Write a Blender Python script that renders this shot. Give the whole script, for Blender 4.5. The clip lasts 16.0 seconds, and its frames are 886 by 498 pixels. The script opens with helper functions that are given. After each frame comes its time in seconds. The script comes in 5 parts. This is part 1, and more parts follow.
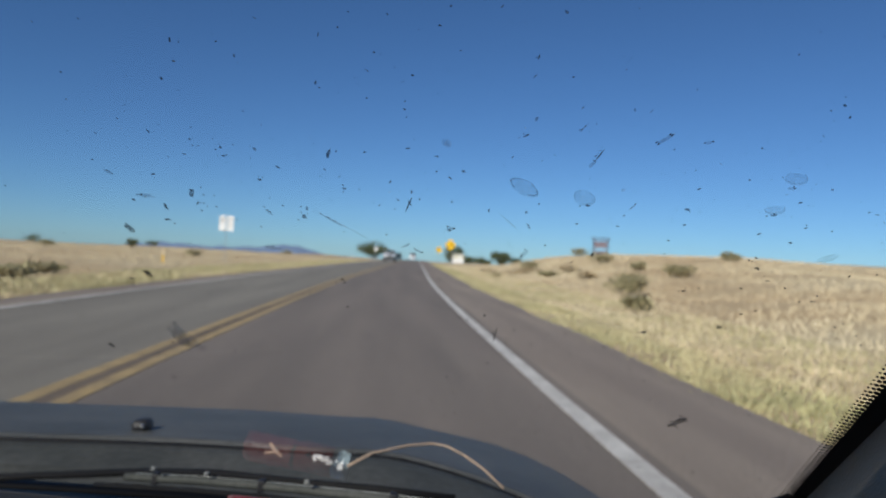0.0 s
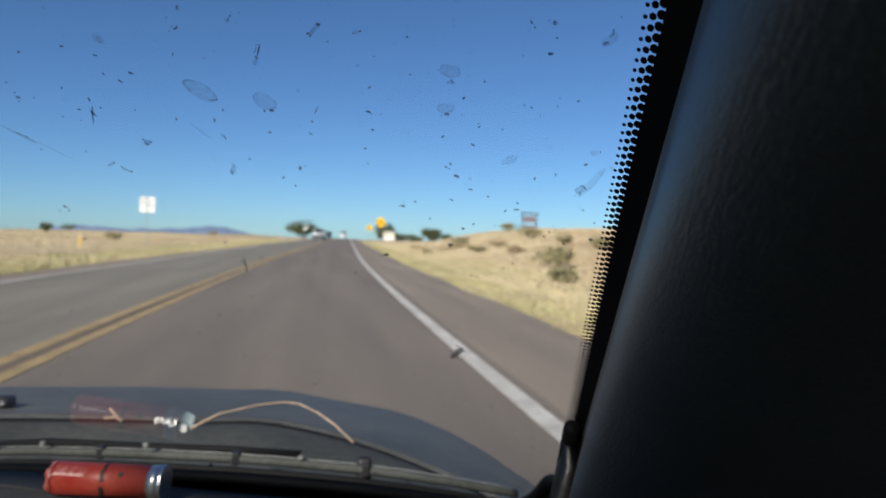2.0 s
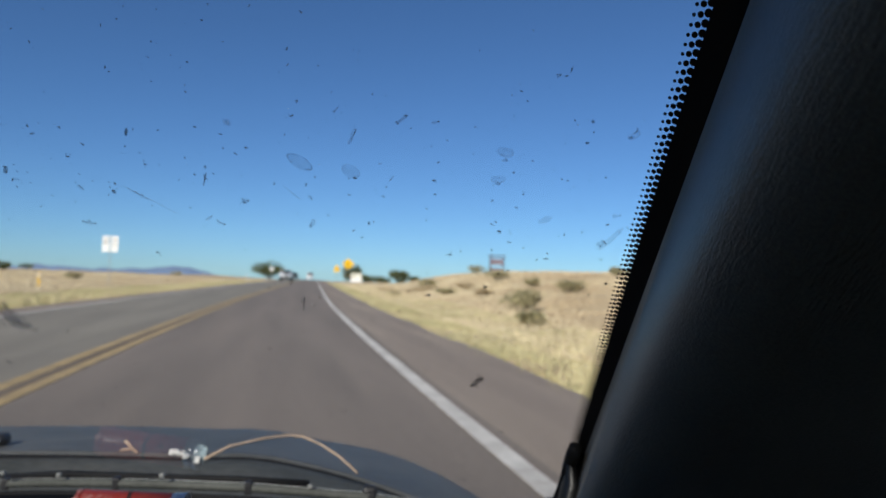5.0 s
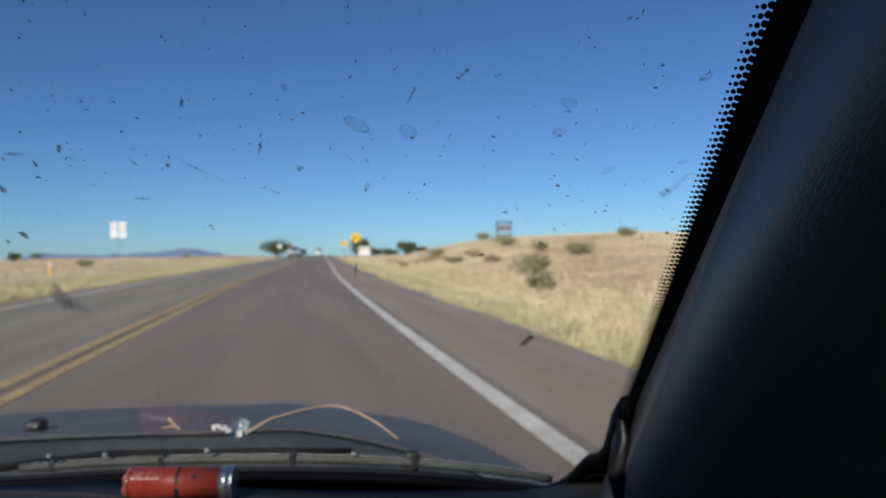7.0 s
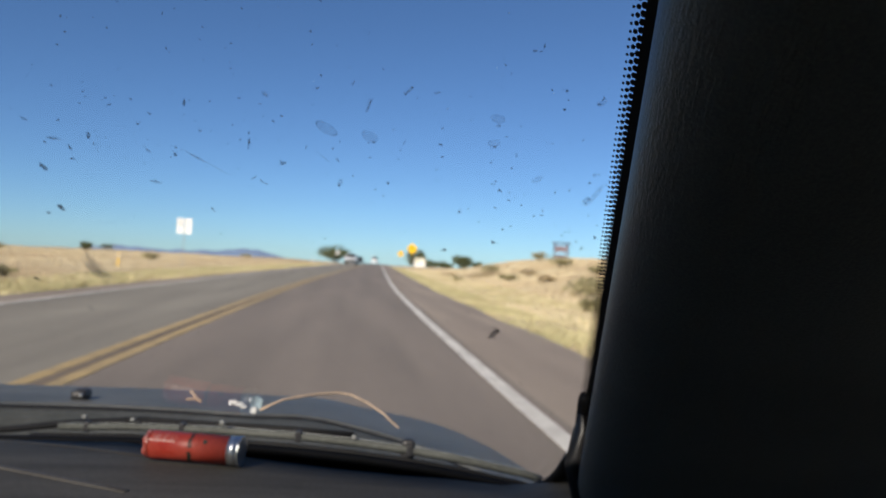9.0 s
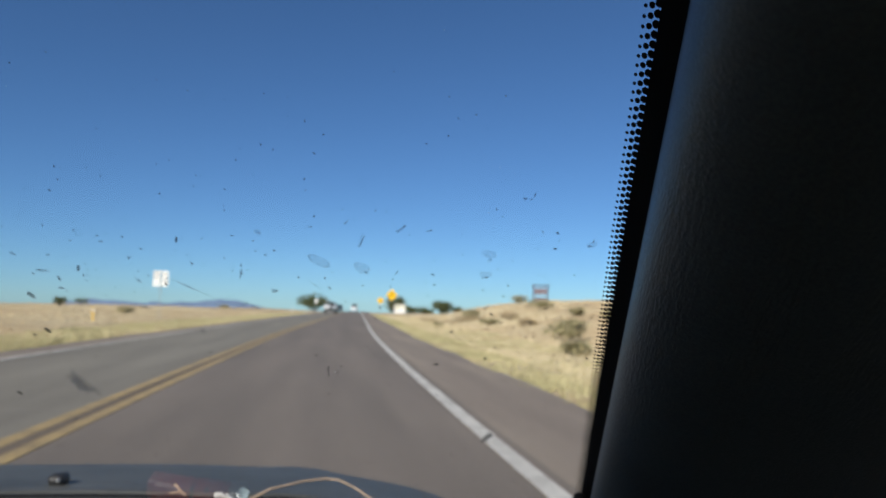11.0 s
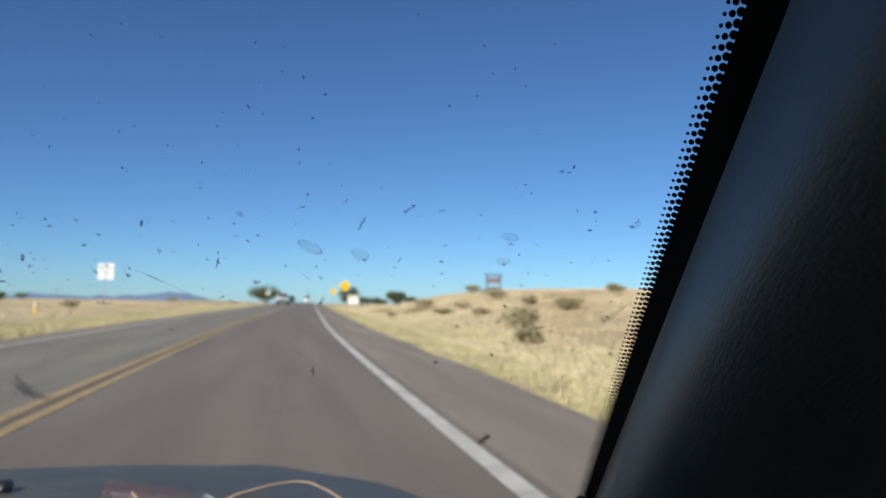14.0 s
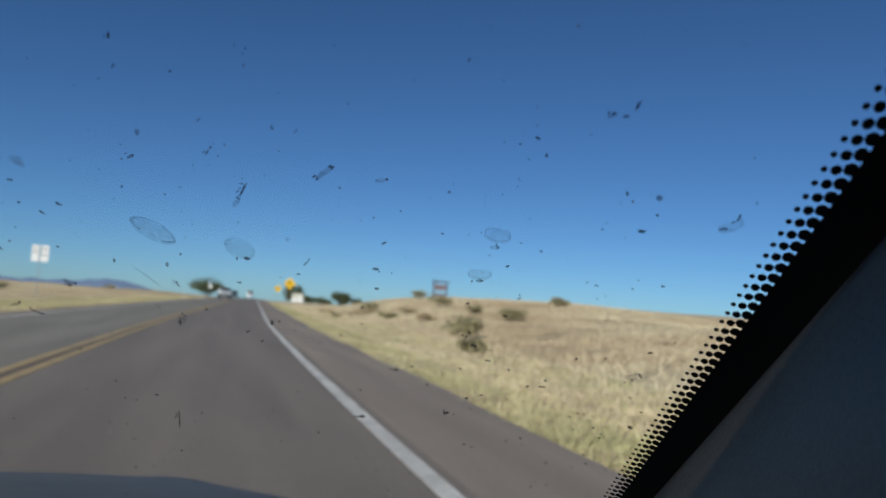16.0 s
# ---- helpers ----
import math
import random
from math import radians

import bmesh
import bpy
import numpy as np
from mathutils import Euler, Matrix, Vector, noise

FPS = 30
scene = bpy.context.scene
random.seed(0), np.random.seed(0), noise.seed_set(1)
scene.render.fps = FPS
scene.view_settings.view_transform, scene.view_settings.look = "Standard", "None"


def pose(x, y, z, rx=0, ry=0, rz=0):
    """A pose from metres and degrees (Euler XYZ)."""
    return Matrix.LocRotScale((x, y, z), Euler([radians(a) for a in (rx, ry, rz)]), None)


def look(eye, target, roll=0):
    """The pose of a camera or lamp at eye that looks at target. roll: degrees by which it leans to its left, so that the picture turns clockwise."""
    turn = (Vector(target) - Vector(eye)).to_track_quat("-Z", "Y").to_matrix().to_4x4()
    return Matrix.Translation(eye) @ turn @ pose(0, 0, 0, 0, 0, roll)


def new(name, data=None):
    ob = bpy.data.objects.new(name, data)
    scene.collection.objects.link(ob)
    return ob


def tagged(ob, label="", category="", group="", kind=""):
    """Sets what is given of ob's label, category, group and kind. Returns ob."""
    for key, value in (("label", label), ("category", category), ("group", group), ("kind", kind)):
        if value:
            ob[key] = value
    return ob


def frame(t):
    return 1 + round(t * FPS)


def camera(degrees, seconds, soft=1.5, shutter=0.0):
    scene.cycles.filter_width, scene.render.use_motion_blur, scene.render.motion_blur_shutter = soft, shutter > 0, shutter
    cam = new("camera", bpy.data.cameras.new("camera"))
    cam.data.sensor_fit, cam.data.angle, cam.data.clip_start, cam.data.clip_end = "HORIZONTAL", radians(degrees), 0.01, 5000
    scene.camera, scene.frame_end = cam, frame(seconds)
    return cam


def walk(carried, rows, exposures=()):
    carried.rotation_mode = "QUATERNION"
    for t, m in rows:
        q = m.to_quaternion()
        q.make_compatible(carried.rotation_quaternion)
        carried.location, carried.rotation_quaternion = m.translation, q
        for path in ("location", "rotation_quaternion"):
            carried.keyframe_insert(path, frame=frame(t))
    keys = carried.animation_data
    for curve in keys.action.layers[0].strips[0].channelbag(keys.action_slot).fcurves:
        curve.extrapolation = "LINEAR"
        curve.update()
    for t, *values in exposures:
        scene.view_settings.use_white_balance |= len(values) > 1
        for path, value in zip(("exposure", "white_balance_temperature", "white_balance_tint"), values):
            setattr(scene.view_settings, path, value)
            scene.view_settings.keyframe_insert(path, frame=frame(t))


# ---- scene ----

# ---------------------------------------------------------------- camera
PATH = [
    (0, (0.1906, 0.2110, 1.1214), (0.3414, 2.2051, 1.1475), 2.90),
    (0.5, (0.2195, 0.2084, 1.1177), (0.4340, 2.1969, 1.1035), 1.64),
    (1, (0.2426, 0.2148, 1.1047), (0.5283, 2.1935, 1.0510), 0.93),
    (1.5, (0.2449, 0.2106, 1.1094), (0.5755, 2.1828, 1.0769), 1.65),
    (2, (0.2495, 0.2097, 1.1074), (0.5899, 2.1803, 1.0780), 1.65),
    (2.5, (0.2373, 0.2037, 1.1154), (0.5791, 2.1743, 1.1131), 2.79),
    (3, (0.2468, 0.2073, 1.1026), (0.6052, 2.1744, 1.0541), 2.61),
    (3.5, (0.2273, 0.1995, 1.1235), (0.5878, 2.1663, 1.1636), 4.62),
    (6, (0.2116, 0.1629, 1.0981), (0.6413, 2.1144, 1.1825), -0.15),
    (6.5, (0.1895, 0.1601, 1.1141), (0.5286, 2.1308, 1.1518), -0.13),
    (7, (0.2041, 0.1785, 1.1038), (0.6099, 2.1369, 1.1075), -0.89),
    (7.5, (0.2080, 0.1877, 1.1108), (0.6299, 2.1419, 1.0558), 0.61),
    (8, (0.1849, 0.1899, 1.0951), (0.5401, 2.1575, 1.0452), 3.65),
    (8.5, (0.2043, 0.1764, 1.0974), (0.4232, 2.1606, 0.9739), -1.14),
    (9, (0.2322, 0.1373, 1.0960), (0.4861, 2.1207, 1.1383), 2.97),
    (9.5, (0.2249, 0.1140, 1.1252), (0.5132, 2.0845, 1.3095), 3.41),
    (12, (0.2268, 0.1475, 1.1187), (0.5290, 2.1206, 1.2440), 0.63),
    (12.5, (0.2188, 0.1480, 1.1062), (0.4928, 2.1274, 1.1904), 1.24),
    (13, (0.2387, 0.1351, 1.1131), (0.5517, 2.1044, 1.2674), -1.05),
    (13.5, (0.2268, 0.1371, 1.1094), (0.5350, 2.1079, 1.2551), 0.67),
    (14, (0.2143, 0.1676, 1.1241), (0.6459, 2.1152, 1.2673), 0.74),
    (14.5, (0.2220, 0.2320, 1.1306), (0.7838, 2.1460, 1.2747), 3.51),
    (15, (0.2364, 0.2591, 1.1308), (0.8583, 2.1538, 1.2837), 3.29),
    (15.5, (0.2398, 0.2582, 1.1276), (0.8426, 2.1591, 1.2800), 4.10),
    (16, (0.2347, 0.2501, 1.1296), (0.8008, 2.1613, 1.2936), 4.15),
]

cam = camera(62.62, 16.0, soft=1.6)
cam.data.dof.use_dof = True
cam.data.dof.focus_distance = 0.15
cam.data.dof.aperture_fstop = 30.0
walk(cam, [(t, look(eye, to, roll)) for t, eye, to, roll in PATH],
     exposures=[(0, 0.08, 6500, 10), (0.5, 0.06, 6500, 10), (1, 0.1, 6600, 9), (1.5, 0.42, 6900, 10), (2.5, 0.38, 6850, 10), (3.5, 0.34, 6800, 10), (6, 0.28, 6600, 10), (7, 0.18, 6600, 10), (8, 0.2, 6700, 10), (8.5, 0.14, 6650, 10), (9, 0.55, 7200, 13),
                (9.5, 0.42, 6950, 10), (12, 0.34, 6750, 9), (13.5, 0.4, 6900, 10), (14, 0.42, 6750, 9), (14.5, 0.05, 6450, 8), (16, -0.1, 6350, 7)])

# ---------------------------------------------------------------- light
SUN_TO = Vector((-0.50, -0.655, 0.545)).normalized()
world = bpy.data.worlds.new("world")
scene.world = world
world.use_nodes = True
wn = world.node_tree.nodes
sky = wn.new("ShaderNodeTexSky")
sky.sky_type = "NISHITA"
sky.sun_disc = False
sky.sun_elevation = math.asin(SUN_TO.z)
sky.sun_rotation = math.atan2(SUN_TO.x, SUN_TO.y)
sky.altitude = 1400
sky.air_density = 0.82
sky.dust_density = 0.4
sky.ozone_density = 2.5
wn["Background"].inputs[1].default_value = 0.067
tint = wn.new("ShaderNodeMix")
tint.data_type = "RGBA"
tint.blend_type = "MULTIPLY"
tint.inputs["Factor"].default_value = 1
tint.inputs["B"].default_value = (0.638, 0.955, 1.265, 1)
world.node_tree.links.new(sky.outputs[0], tint.inputs["A"])
world.node_tree.links.new(tint.outputs["Result"], wn["Background"].inputs[0])
sun = new("sun", bpy.data.lights.new("sun", "SUN"))
sun.data.energy = 5.0
sun.data.angle = radians(0.5)
sun.data.color = (1.0, 0.94, 0.85)
sun.matrix_world = look((0, 0, 60), Vector((0, 0, 60)) - SUN_TO)


# ---------------------------------------------------------------- materials
def mat(name, colour, rough=0.8, metal=0.0, vary=0.25, scale=6.0, fine=60.0, bump=0.2, bump_dist=0.004,
        second=None, amount=0.5, spec=0.5, coat=0.0, rand=0.0, along=0.0, across=1.0):
    """A surface with variation at two scales, a second tone in patches, and fine relief."""
    m = bpy.data.materials.new(name)
    m.use_nodes = True
    nt = m.node_tree
    n, l = nt.nodes, nt.links
    b = n["Principled BSDF"]
    b.inputs["Roughness"].default_value = rough
    b.inputs["Metallic"].default_value = metal
    b.inputs["Specular IOR Level"].default_value = spec
    b.inputs["Coat Weight"].default_value = coat
    co = n.new("ShaderNodeTexCoord")
    big = n.new("ShaderNodeTexNoise")
    big.inputs["Scale"].default_value = scale
    big.inputs["Detail"].default_value = 4
    small = n.new("ShaderNodeTexNoise")
    small.inputs["Scale"].default_value = fine
    small.inputs["Detail"].default_value = 5
    if along or across != 1.0:
        mp = n.new("ShaderNodeMapping")
        mp.inputs["Scale"].default_value = (across, along or 1, 1)
        l.new(co.outputs["Object"], mp.inputs["Vector"])
        l.new(mp.outputs["Vector"], big.inputs["Vector"])
    else:
        l.new(co.outputs["Object"], big.inputs["Vector"])
    l.new(co.outputs["Object"], small.inputs["Vector"])
    mix = n.new("ShaderNodeMix")
    mix.data_type = "RGBA"
    mix.inputs["A"].default_value = (*colour, 1)
    mix.inputs["B"].default_value = (*(second or [c * (1 - vary) for c in colour]), 1)
    ramp = n.new("ShaderNodeMapRange")
    ramp.inputs["From Min"].default_value = 0.5 - 0.2 * (1.2 - amount)
    ramp.inputs["From Max"].default_value = 0.62
    l.new(big.outputs["Fac"], ramp.inputs["Value"])
    l.new(ramp.outputs["Result"], mix.inputs["Factor"])
    var = n.new("ShaderNodeMapRange")
    var.inputs["From Min"].default_value, var.inputs["From Max"].default_value = 0.3, 0.7
    var.inputs["To Min"].default_value, var.inputs["To Max"].default_value = 1 - vary, 1 + vary
    l.new(small.outputs["Fac"], var.inputs["Value"])
    mul = n.new("ShaderNodeMix")
    mul.data_type = "RGBA"
    mul.blend_type = "MULTIPLY"
    mul.inputs["Factor"].default_value = 1
    l.new(mix.outputs["Result"], mul.inputs["A"])
    l.new(var.outputs["Result"], mul.inputs["B"])
    out = mul.outputs["Result"]
    if rand:
        geo = n.new("ShaderNodeNewGeometry")
        rr = n.new("ShaderNodeMapRange")
        rr.inputs["To Min"].default_value, rr.inputs["To Max"].default_value = 1 - rand, 1 + rand
        l.new(geo.outputs["Random Per Island"], rr.inputs["Value"])
        m2 = n.new("ShaderNodeMix")
        m2.data_type = "RGBA"
        m2.blend_type = "MULTIPLY"
        m2.inputs["Factor"].default_value = 1
        l.new(out, m2.inputs["A"])
        l.new(rr.outputs["Result"], m2.inputs["B"])
        out = m2.outputs["Result"]
    l.new(out, b.inputs["Base Color"])
    if bump:
        bp = n.new("ShaderNodeBump")
        bp.inputs["Strength"].default_value = bump
        bp.inputs["Distance"].default_value = bump_dist
        l.new(small.outputs["Fac"], bp.inputs["Height"])
        l.new(bp.outputs["Normal"], b.inputs["Normal"])
    return m


def leaf_mat(name, colour, second):
    m = mat(name, colour, 0.6, vary=0.3, scale=0.8, fine=9, bump=0, second=second, rand=0.35, spec=0.3)
    b = m.node_tree.nodes["Principled BSDF"]
    tr = m.node_tree.nodes.new("ShaderNodeBsdfTranslucent")
    ad = m.node_tree.nodes.new("ShaderNodeMixShader")
    ad.inputs[0].default_value = 0.25
    src = b.inputs["Base Color"].links[0].from_socket
    m.node_tree.links.new(src, tr.inputs["Color"])
    m.node_tree.links.new(b.outputs[0], ad.inputs[1])
    m.node_tree.links.new(tr.outputs[0], ad.inputs[2])
    m.node_tree.links.new(ad.outputs[0], m.node_tree.nodes["Material Output"].inputs["Surface"])
    return m


def pane_mat(name, tint, ior=1.5, film=0.0, even=0.0):
    """Thin clear glass: what lies behind shows through, the surface mirrors by its angle; film is dried dust."""
    m = bpy.data.materials.new(name)
    m.use_nodes = True
    n, l = m.node_tree.nodes, m.node_tree.links
    n.remove(n["Principled BSDF"])
    t = n.new("ShaderNodeBsdfTransparent")
    t.inputs[0].default_value = (*tint, 1)
    g = n.new("ShaderNodeBsdfGlossy")
    g.inputs["Roughness"].default_value = 0.0
    fr = n.new("ShaderNodeFresnel")
    fr.inputs["IOR"].default_value = ior
    mx = n.new("ShaderNodeMixShader")
    if even:
        mx.inputs[0].default_value = even
    else:
        l.new(fr.outputs[0], mx.inputs[0])
    l.new(t.outputs[0], mx.inputs[1])
    l.new(g.outputs[0], mx.inputs[2])
    out = mx.outputs[0]
    if film:
        d = n.new("ShaderNodeBsdfDiffuse")
        d.inputs["Color"].default_value = (0.5, 0.48, 0.44, 1)
        co = n.new("ShaderNodeTexCoord")
        nz = n.new("ShaderNodeTexNoise")
        nz.inputs["Scale"].default_value = 9
        nz.inputs["Detail"].default_value = 6
        l.new(co.outputs["Object"], nz.inputs["Vector"])
        mr = n.new("ShaderNodeMapRange")
        mr.inputs["From Min"].default_value, mr.inputs["From Max"].default_value = 0.3, 0.75
        mr.inputs["To Min"].default_value, mr.inputs["To Max"].default_value = film * 0.4, film * 1.6
        l.new(nz.outputs["Fac"], mr.inputs["Value"])
        m2 = n.new("ShaderNodeMixShader")
        l.new(mr.outputs["Result"], m2.inputs[0])
        l.new(out, m2.inputs[1])
        l.new(d.outputs[0], m2.inputs[2])
        out = m2.outputs[0]
    l.new(out, n["Material Output"].inputs["Surface"])
    return m


def stain_mat(name, colour, alpha):
    m = bpy.data.materials.new(name)
    m.use_nodes = True
    n, l = m.node_tree.nodes, m.node_tree.links
    b = n["Principled BSDF"]
    b.inputs["Base Color"].default_value = (*colour, 1)
    b.inputs["Roughness"].default_value = 0.8
    co = n.new("ShaderNodeTexCoord")
    nz = n.new("ShaderNodeTexNoise")
    nz.inputs["Scale"].default_value = 900
    nz.inputs["Detail"].default_value = 3
    l.new(co.outputs["Object"], nz.inputs["Vector"])
    mr = n.new("ShaderNodeMapRange")
    mr.inputs["From Min"].default_value, mr.inputs["From Max"].default_value = 0.35, 0.6
    mr.inputs["To Min"].default_value, mr.inputs["To Max"].default_value = alpha * 0.55, min(1, alpha * 1.2)
    l.new(nz.outputs["Fac"], mr.inputs["Value"])
    l.new(mr.outputs["Result"], b.inputs["Alpha"])
    return m


M_ASPHALT = mat("asphalt", (0.192, 0.163, 0.141), 0.9, vary=0.18, along=0.07, scale=1.3, fine=45, bump=0.35, second=(0.152, 0.131, 0.115), amount=0.5, spec=0.3)
M_ASPHALT_OLD = mat("asphalt_oncoming", (0.222, 0.205, 0.172), 0.88, vary=0.16, along=0.07, scale=1.3, fine=45, bump=0.35, second=(0.175, 0.160, 0.136), spec=0.3)
M_SHOULDER = mat("shoulder_asphalt", (0.265, 0.222, 0.182), 0.9, vary=0.2, along=0.07, scale=1.3, fine=40, bump=0.4, second=(0.20, 0.165, 0.14), spec=0.3)
M_WHITE_LINE = mat("white_road_paint", (0.62, 0.60, 0.56), 0.7, vary=0.18, scale=2.5, fine=30, second=(0.42, 0.4, 0.37), amount=0.35, bump=0.2)
M_YELLOW_LINE = mat("yellow_road_paint", (0.40, 0.29, 0.135), 0.7, vary=0.2, scale=2.5, fine=30, second=(0.29, 0.215, 0.11), amount=0.5, bump=0.2)
M_SEAM = mat("grimy_asphalt_seam", (0.125, 0.098, 0.076), 0.9, vary=0.2, along=0.07, scale=2.0, fine=40, bump=0.4, second=(0.16, 0.125, 0.095), amount=0.5, spec=0.3)
M_SOIL = mat("dry_ground", (0.49, 0.405, 0.26), 0.95, vary=0.3, scale=0.12, fine=3.5, bump=0.6, bump_dist=0.05, second=(0.42, 0.31, 0.18), amount=0.45, spec=0.2)
M_GRASS = mat("dry_grass_blades", (0.63, 0.545, 0.37), 0.8, vary=0.3, scale=0.10, fine=2.0, bump=0, second=(0.53, 0.43, 0.285), amount=0.55, rand=0.14, spec=0.2)
M_GRASS_GREEN = mat("verge_grass_blades", (0.36, 0.34, 0.18), 0.8, vary=0.3, scale=0.25, fine=2.0, bump=0, second=(0.50, 0.44, 0.26), amount=0.5, rand=0.22, spec=0.2)
M_LEAF = leaf_mat("mesquite_leaves", (0.085, 0.105, 0.045), (0.12, 0.13, 0.05))
M_LEAF_GREY = leaf_mat("sage_leaves", (0.30, 0.275, 0.15), (0.38, 0.33, 0.19))
M_LEAF_BROWN = leaf_mat("dead_brush_twigs", (0.36, 0.28, 0.17), (0.46, 0.37, 0.23))
M_BARK = mat("bark", (0.12, 0.095, 0.07), 0.9, vary=0.3, scale=3, fine=25, bump=0.8, bump_dist=0.02)
# Blue of the distant haze is put into the hills' base colour.
M_MOUNTAIN = mat("haze_blue_hills", (0.13, 0.19, 0.30), 1.0, vary=0.1, scale=0.006, fine=0.03, bump=0)
M_SIGN_YELLOW = mat("yellow_sign_sheet", (0.95, 0.56, 0.004), 0.45, vary=0.05, scale=1.5, fine=15, bump=0.05)
M_SIGN_WHITE = mat("white_sign_sheet", (0.80, 0.80, 0.78), 0.5, vary=0.06, scale=1.5, fine=15, bump=0.05)
M_SIGN_BACK = mat("bare_aluminium", (0.55, 0.56, 0.57), 0.45, metal=0.7, vary=0.1, scale=2, fine=15, bump=0.05)
M_STEEL = mat("galvanised_post", (0.34, 0.35, 0.35), 0.5, metal=0.6, vary=0.15, scale=4, fine=30)
M_INK = mat("black_sign_ink", (0.03, 0.028, 0.02), 0.6, vary=0.1, bump=0)
M_FADED_INK = mat("faded_red_lettering", (0.16, 0.09, 0.10), 0.7, vary=0.2, bump=0)
M_WOOD_BLUE = mat("blue_grey_painted_timber", (0.11, 0.13, 0.18), 0.8, vary=0.2, scale=3, fine=20)
M_PANEL_PALE = mat("pale_sign_panel", (0.33, 0.30, 0.34), 0.7, vary=0.12, scale=1.5, fine=10)
M_PLASTIC_WHITE = mat("white_plastic_marker", (0.75, 0.75, 0.73), 0.5, vary=0.08)
M_PLASTIC_YELLOW = mat("yellow_plastic_marker", (0.75, 0.45, 0.03), 0.5, vary=0.08)
M_CREAM = mat("cream_painted_steel", (0.62, 0.60, 0.48), 0.6, vary=0.08, scale=1.5, fine=12)
M_TRUCK_WHITE = mat("white_car_paint", (0.72, 0.74, 0.76), 0.3, vary=0.04, bump=0, coat=0.5)
M_TRUCK_DARK = mat("dark_car_paint", (0.035, 0.04, 0.05), 0.3, vary=0.1, bump=0, coat=0.5)
M_BLACK_PLASTIC = mat("black_trim_plastic", (0.02, 0.02, 0.022), 0.55, vary=0.15, bump=0.1, bump_dist=0.001)
M_TYRE = mat("tyre_rubber", (0.025, 0.025, 0.026), 0.85, vary=0.2)
M_RIM = mat("wheel_alloy", (0.45, 0.45, 0.46), 0.35, metal=0.8, vary=0.1)
M_CAR_GLASS = mat("dark_vehicle_glass", (0.02, 0.025, 0.03), 0.05, vary=0.05, bump=0, spec=0.8)
M_HEADLIGHT = mat("headlamp_lens", (0.6, 0.62, 0.64), 0.1, vary=0.1, bump=0, spec=0.8)
M_PAINT = mat("slate_blue_car_paint", (0.068, 0.071, 0.070), 0.5, vary=0.16, scale=9, fine=70, bump=0.06, bump_dist=0.0006, second=(0.092, 0.094, 0.091), amount=0.6, spec=0.25)
M_SEAL = mat("glossy_rubber_flap", (0.009, 0.009, 0.010), 0.38, vary=0.25, scale=60, fine=500, bump=0.3, bump_dist=0.0006, spec=0.5)
M_COWL = mat("dusty_grey_cowl_plastic", (0.052, 0.055, 0.050), 0.8, vary=0.25, scale=9, fine=120, bump=0.3, bump_dist=0.001, second=(0.085, 0.086, 0.078), amount=0.4, spec=0.25)
M_TRIM = mat("grained_black_vinyl", (0.108, 0.102, 0.091), 0.52, spec=0.6, vary=0.22, scale=14, fine=1500, bump=0.3, bump_dist=0.0004)


def wrinkle(m, turn, scale, dist):
    """Fine creases running along the pillar, stronger in patches, over the grain."""
    n, l = m.node_tree.nodes, m.node_tree.links
    co = n.new("ShaderNodeTexCoord")
    rot = n.new("ShaderNodeMapping")
    rot.inputs["Rotation"].default_value = turn
    sc = n.new("ShaderNodeMapping")
    sc.inputs["Scale"].default_value = (1, 0.18, 1)
    nz = n.new("ShaderNodeTexNoise")
    nz.inputs["Scale"].default_value = scale
    nz.inputs["Detail"].default_value = 3
    nz.inputs["Distortion"].default_value = 0.5
    where = n.new("ShaderNodeTexNoise")
    where.inputs["Scale"].default_value = 11
    amt = n.new("ShaderNodeMapRange")
    amt.inputs["From Min"].default_value, amt.inputs["From Max"].default_value = 0.38, 0.62
    amt.inputs["To Min"].default_value, amt.inputs["To Max"].default_value = 0.15, 1.0
    bp = n.new("ShaderNodeBump")
    bp.inputs["Distance"].default_value = dist
    l.new(co.outputs["Object"], rot.inputs["Vector"])
    l.new(rot.outputs["Vector"], sc.inputs["Vector"])
    l.new(sc.outputs["Vector"], nz.inputs["Vector"])
    l.new(co.outputs["Object"], where.inputs["Vector"])
    l.new(where.outputs["Fac"], amt.inputs["Value"])
    l.new(amt.outputs["Result"], bp.inputs["Strength"])
    l.new(nz.outputs["Fac"], bp.inputs["Height"])
    b = n["Principled BSDF"]
    l.new(b.inputs["Normal"].links[0].from_socket, bp.inputs["Normal"])
    l.new(bp.outputs["Normal"], b.inputs["Normal"])


wrinkle(M_TRIM, (radians(32.5), 0, radians(14)), 1500, 0.00022)
M_DASH = mat("dark_brown_grey_dash", (0.046, 0.0435, 0.039), 0.8, vary=0.2, scale=42, fine=500, bump=0.4, bump_dist=0.0006, second=(0.070, 0.066, 0.059), amount=0.45, spec=0.3, across=0.12)
M_HEADLINER = mat("grey_headliner", (0.20, 0.19, 0.18), 0.95, vary=0.1, scale=10, fine=300)
M_FRIT = mat("black_ceramic_frit", (0.006, 0.006, 0.008), 0.5, vary=0.1, bump=0)
M_RUBBER = mat("black_rubber_seal", (0.007, 0.007, 0.008), 0.7, vary=0.2, scale=40, fine=300, bump=0.2, bump_dist=0.0005, spec=0.2)
M_WIPER = mat("weathered_grey_metal", (0.082, 0.087, 0.080), 0.7, vary=0.2, scale=30, fine=250, bump=0.2, bump_dist=0.0005, second=(0.060, 0.064, 0.058), amount=0.5, spec=0.3)
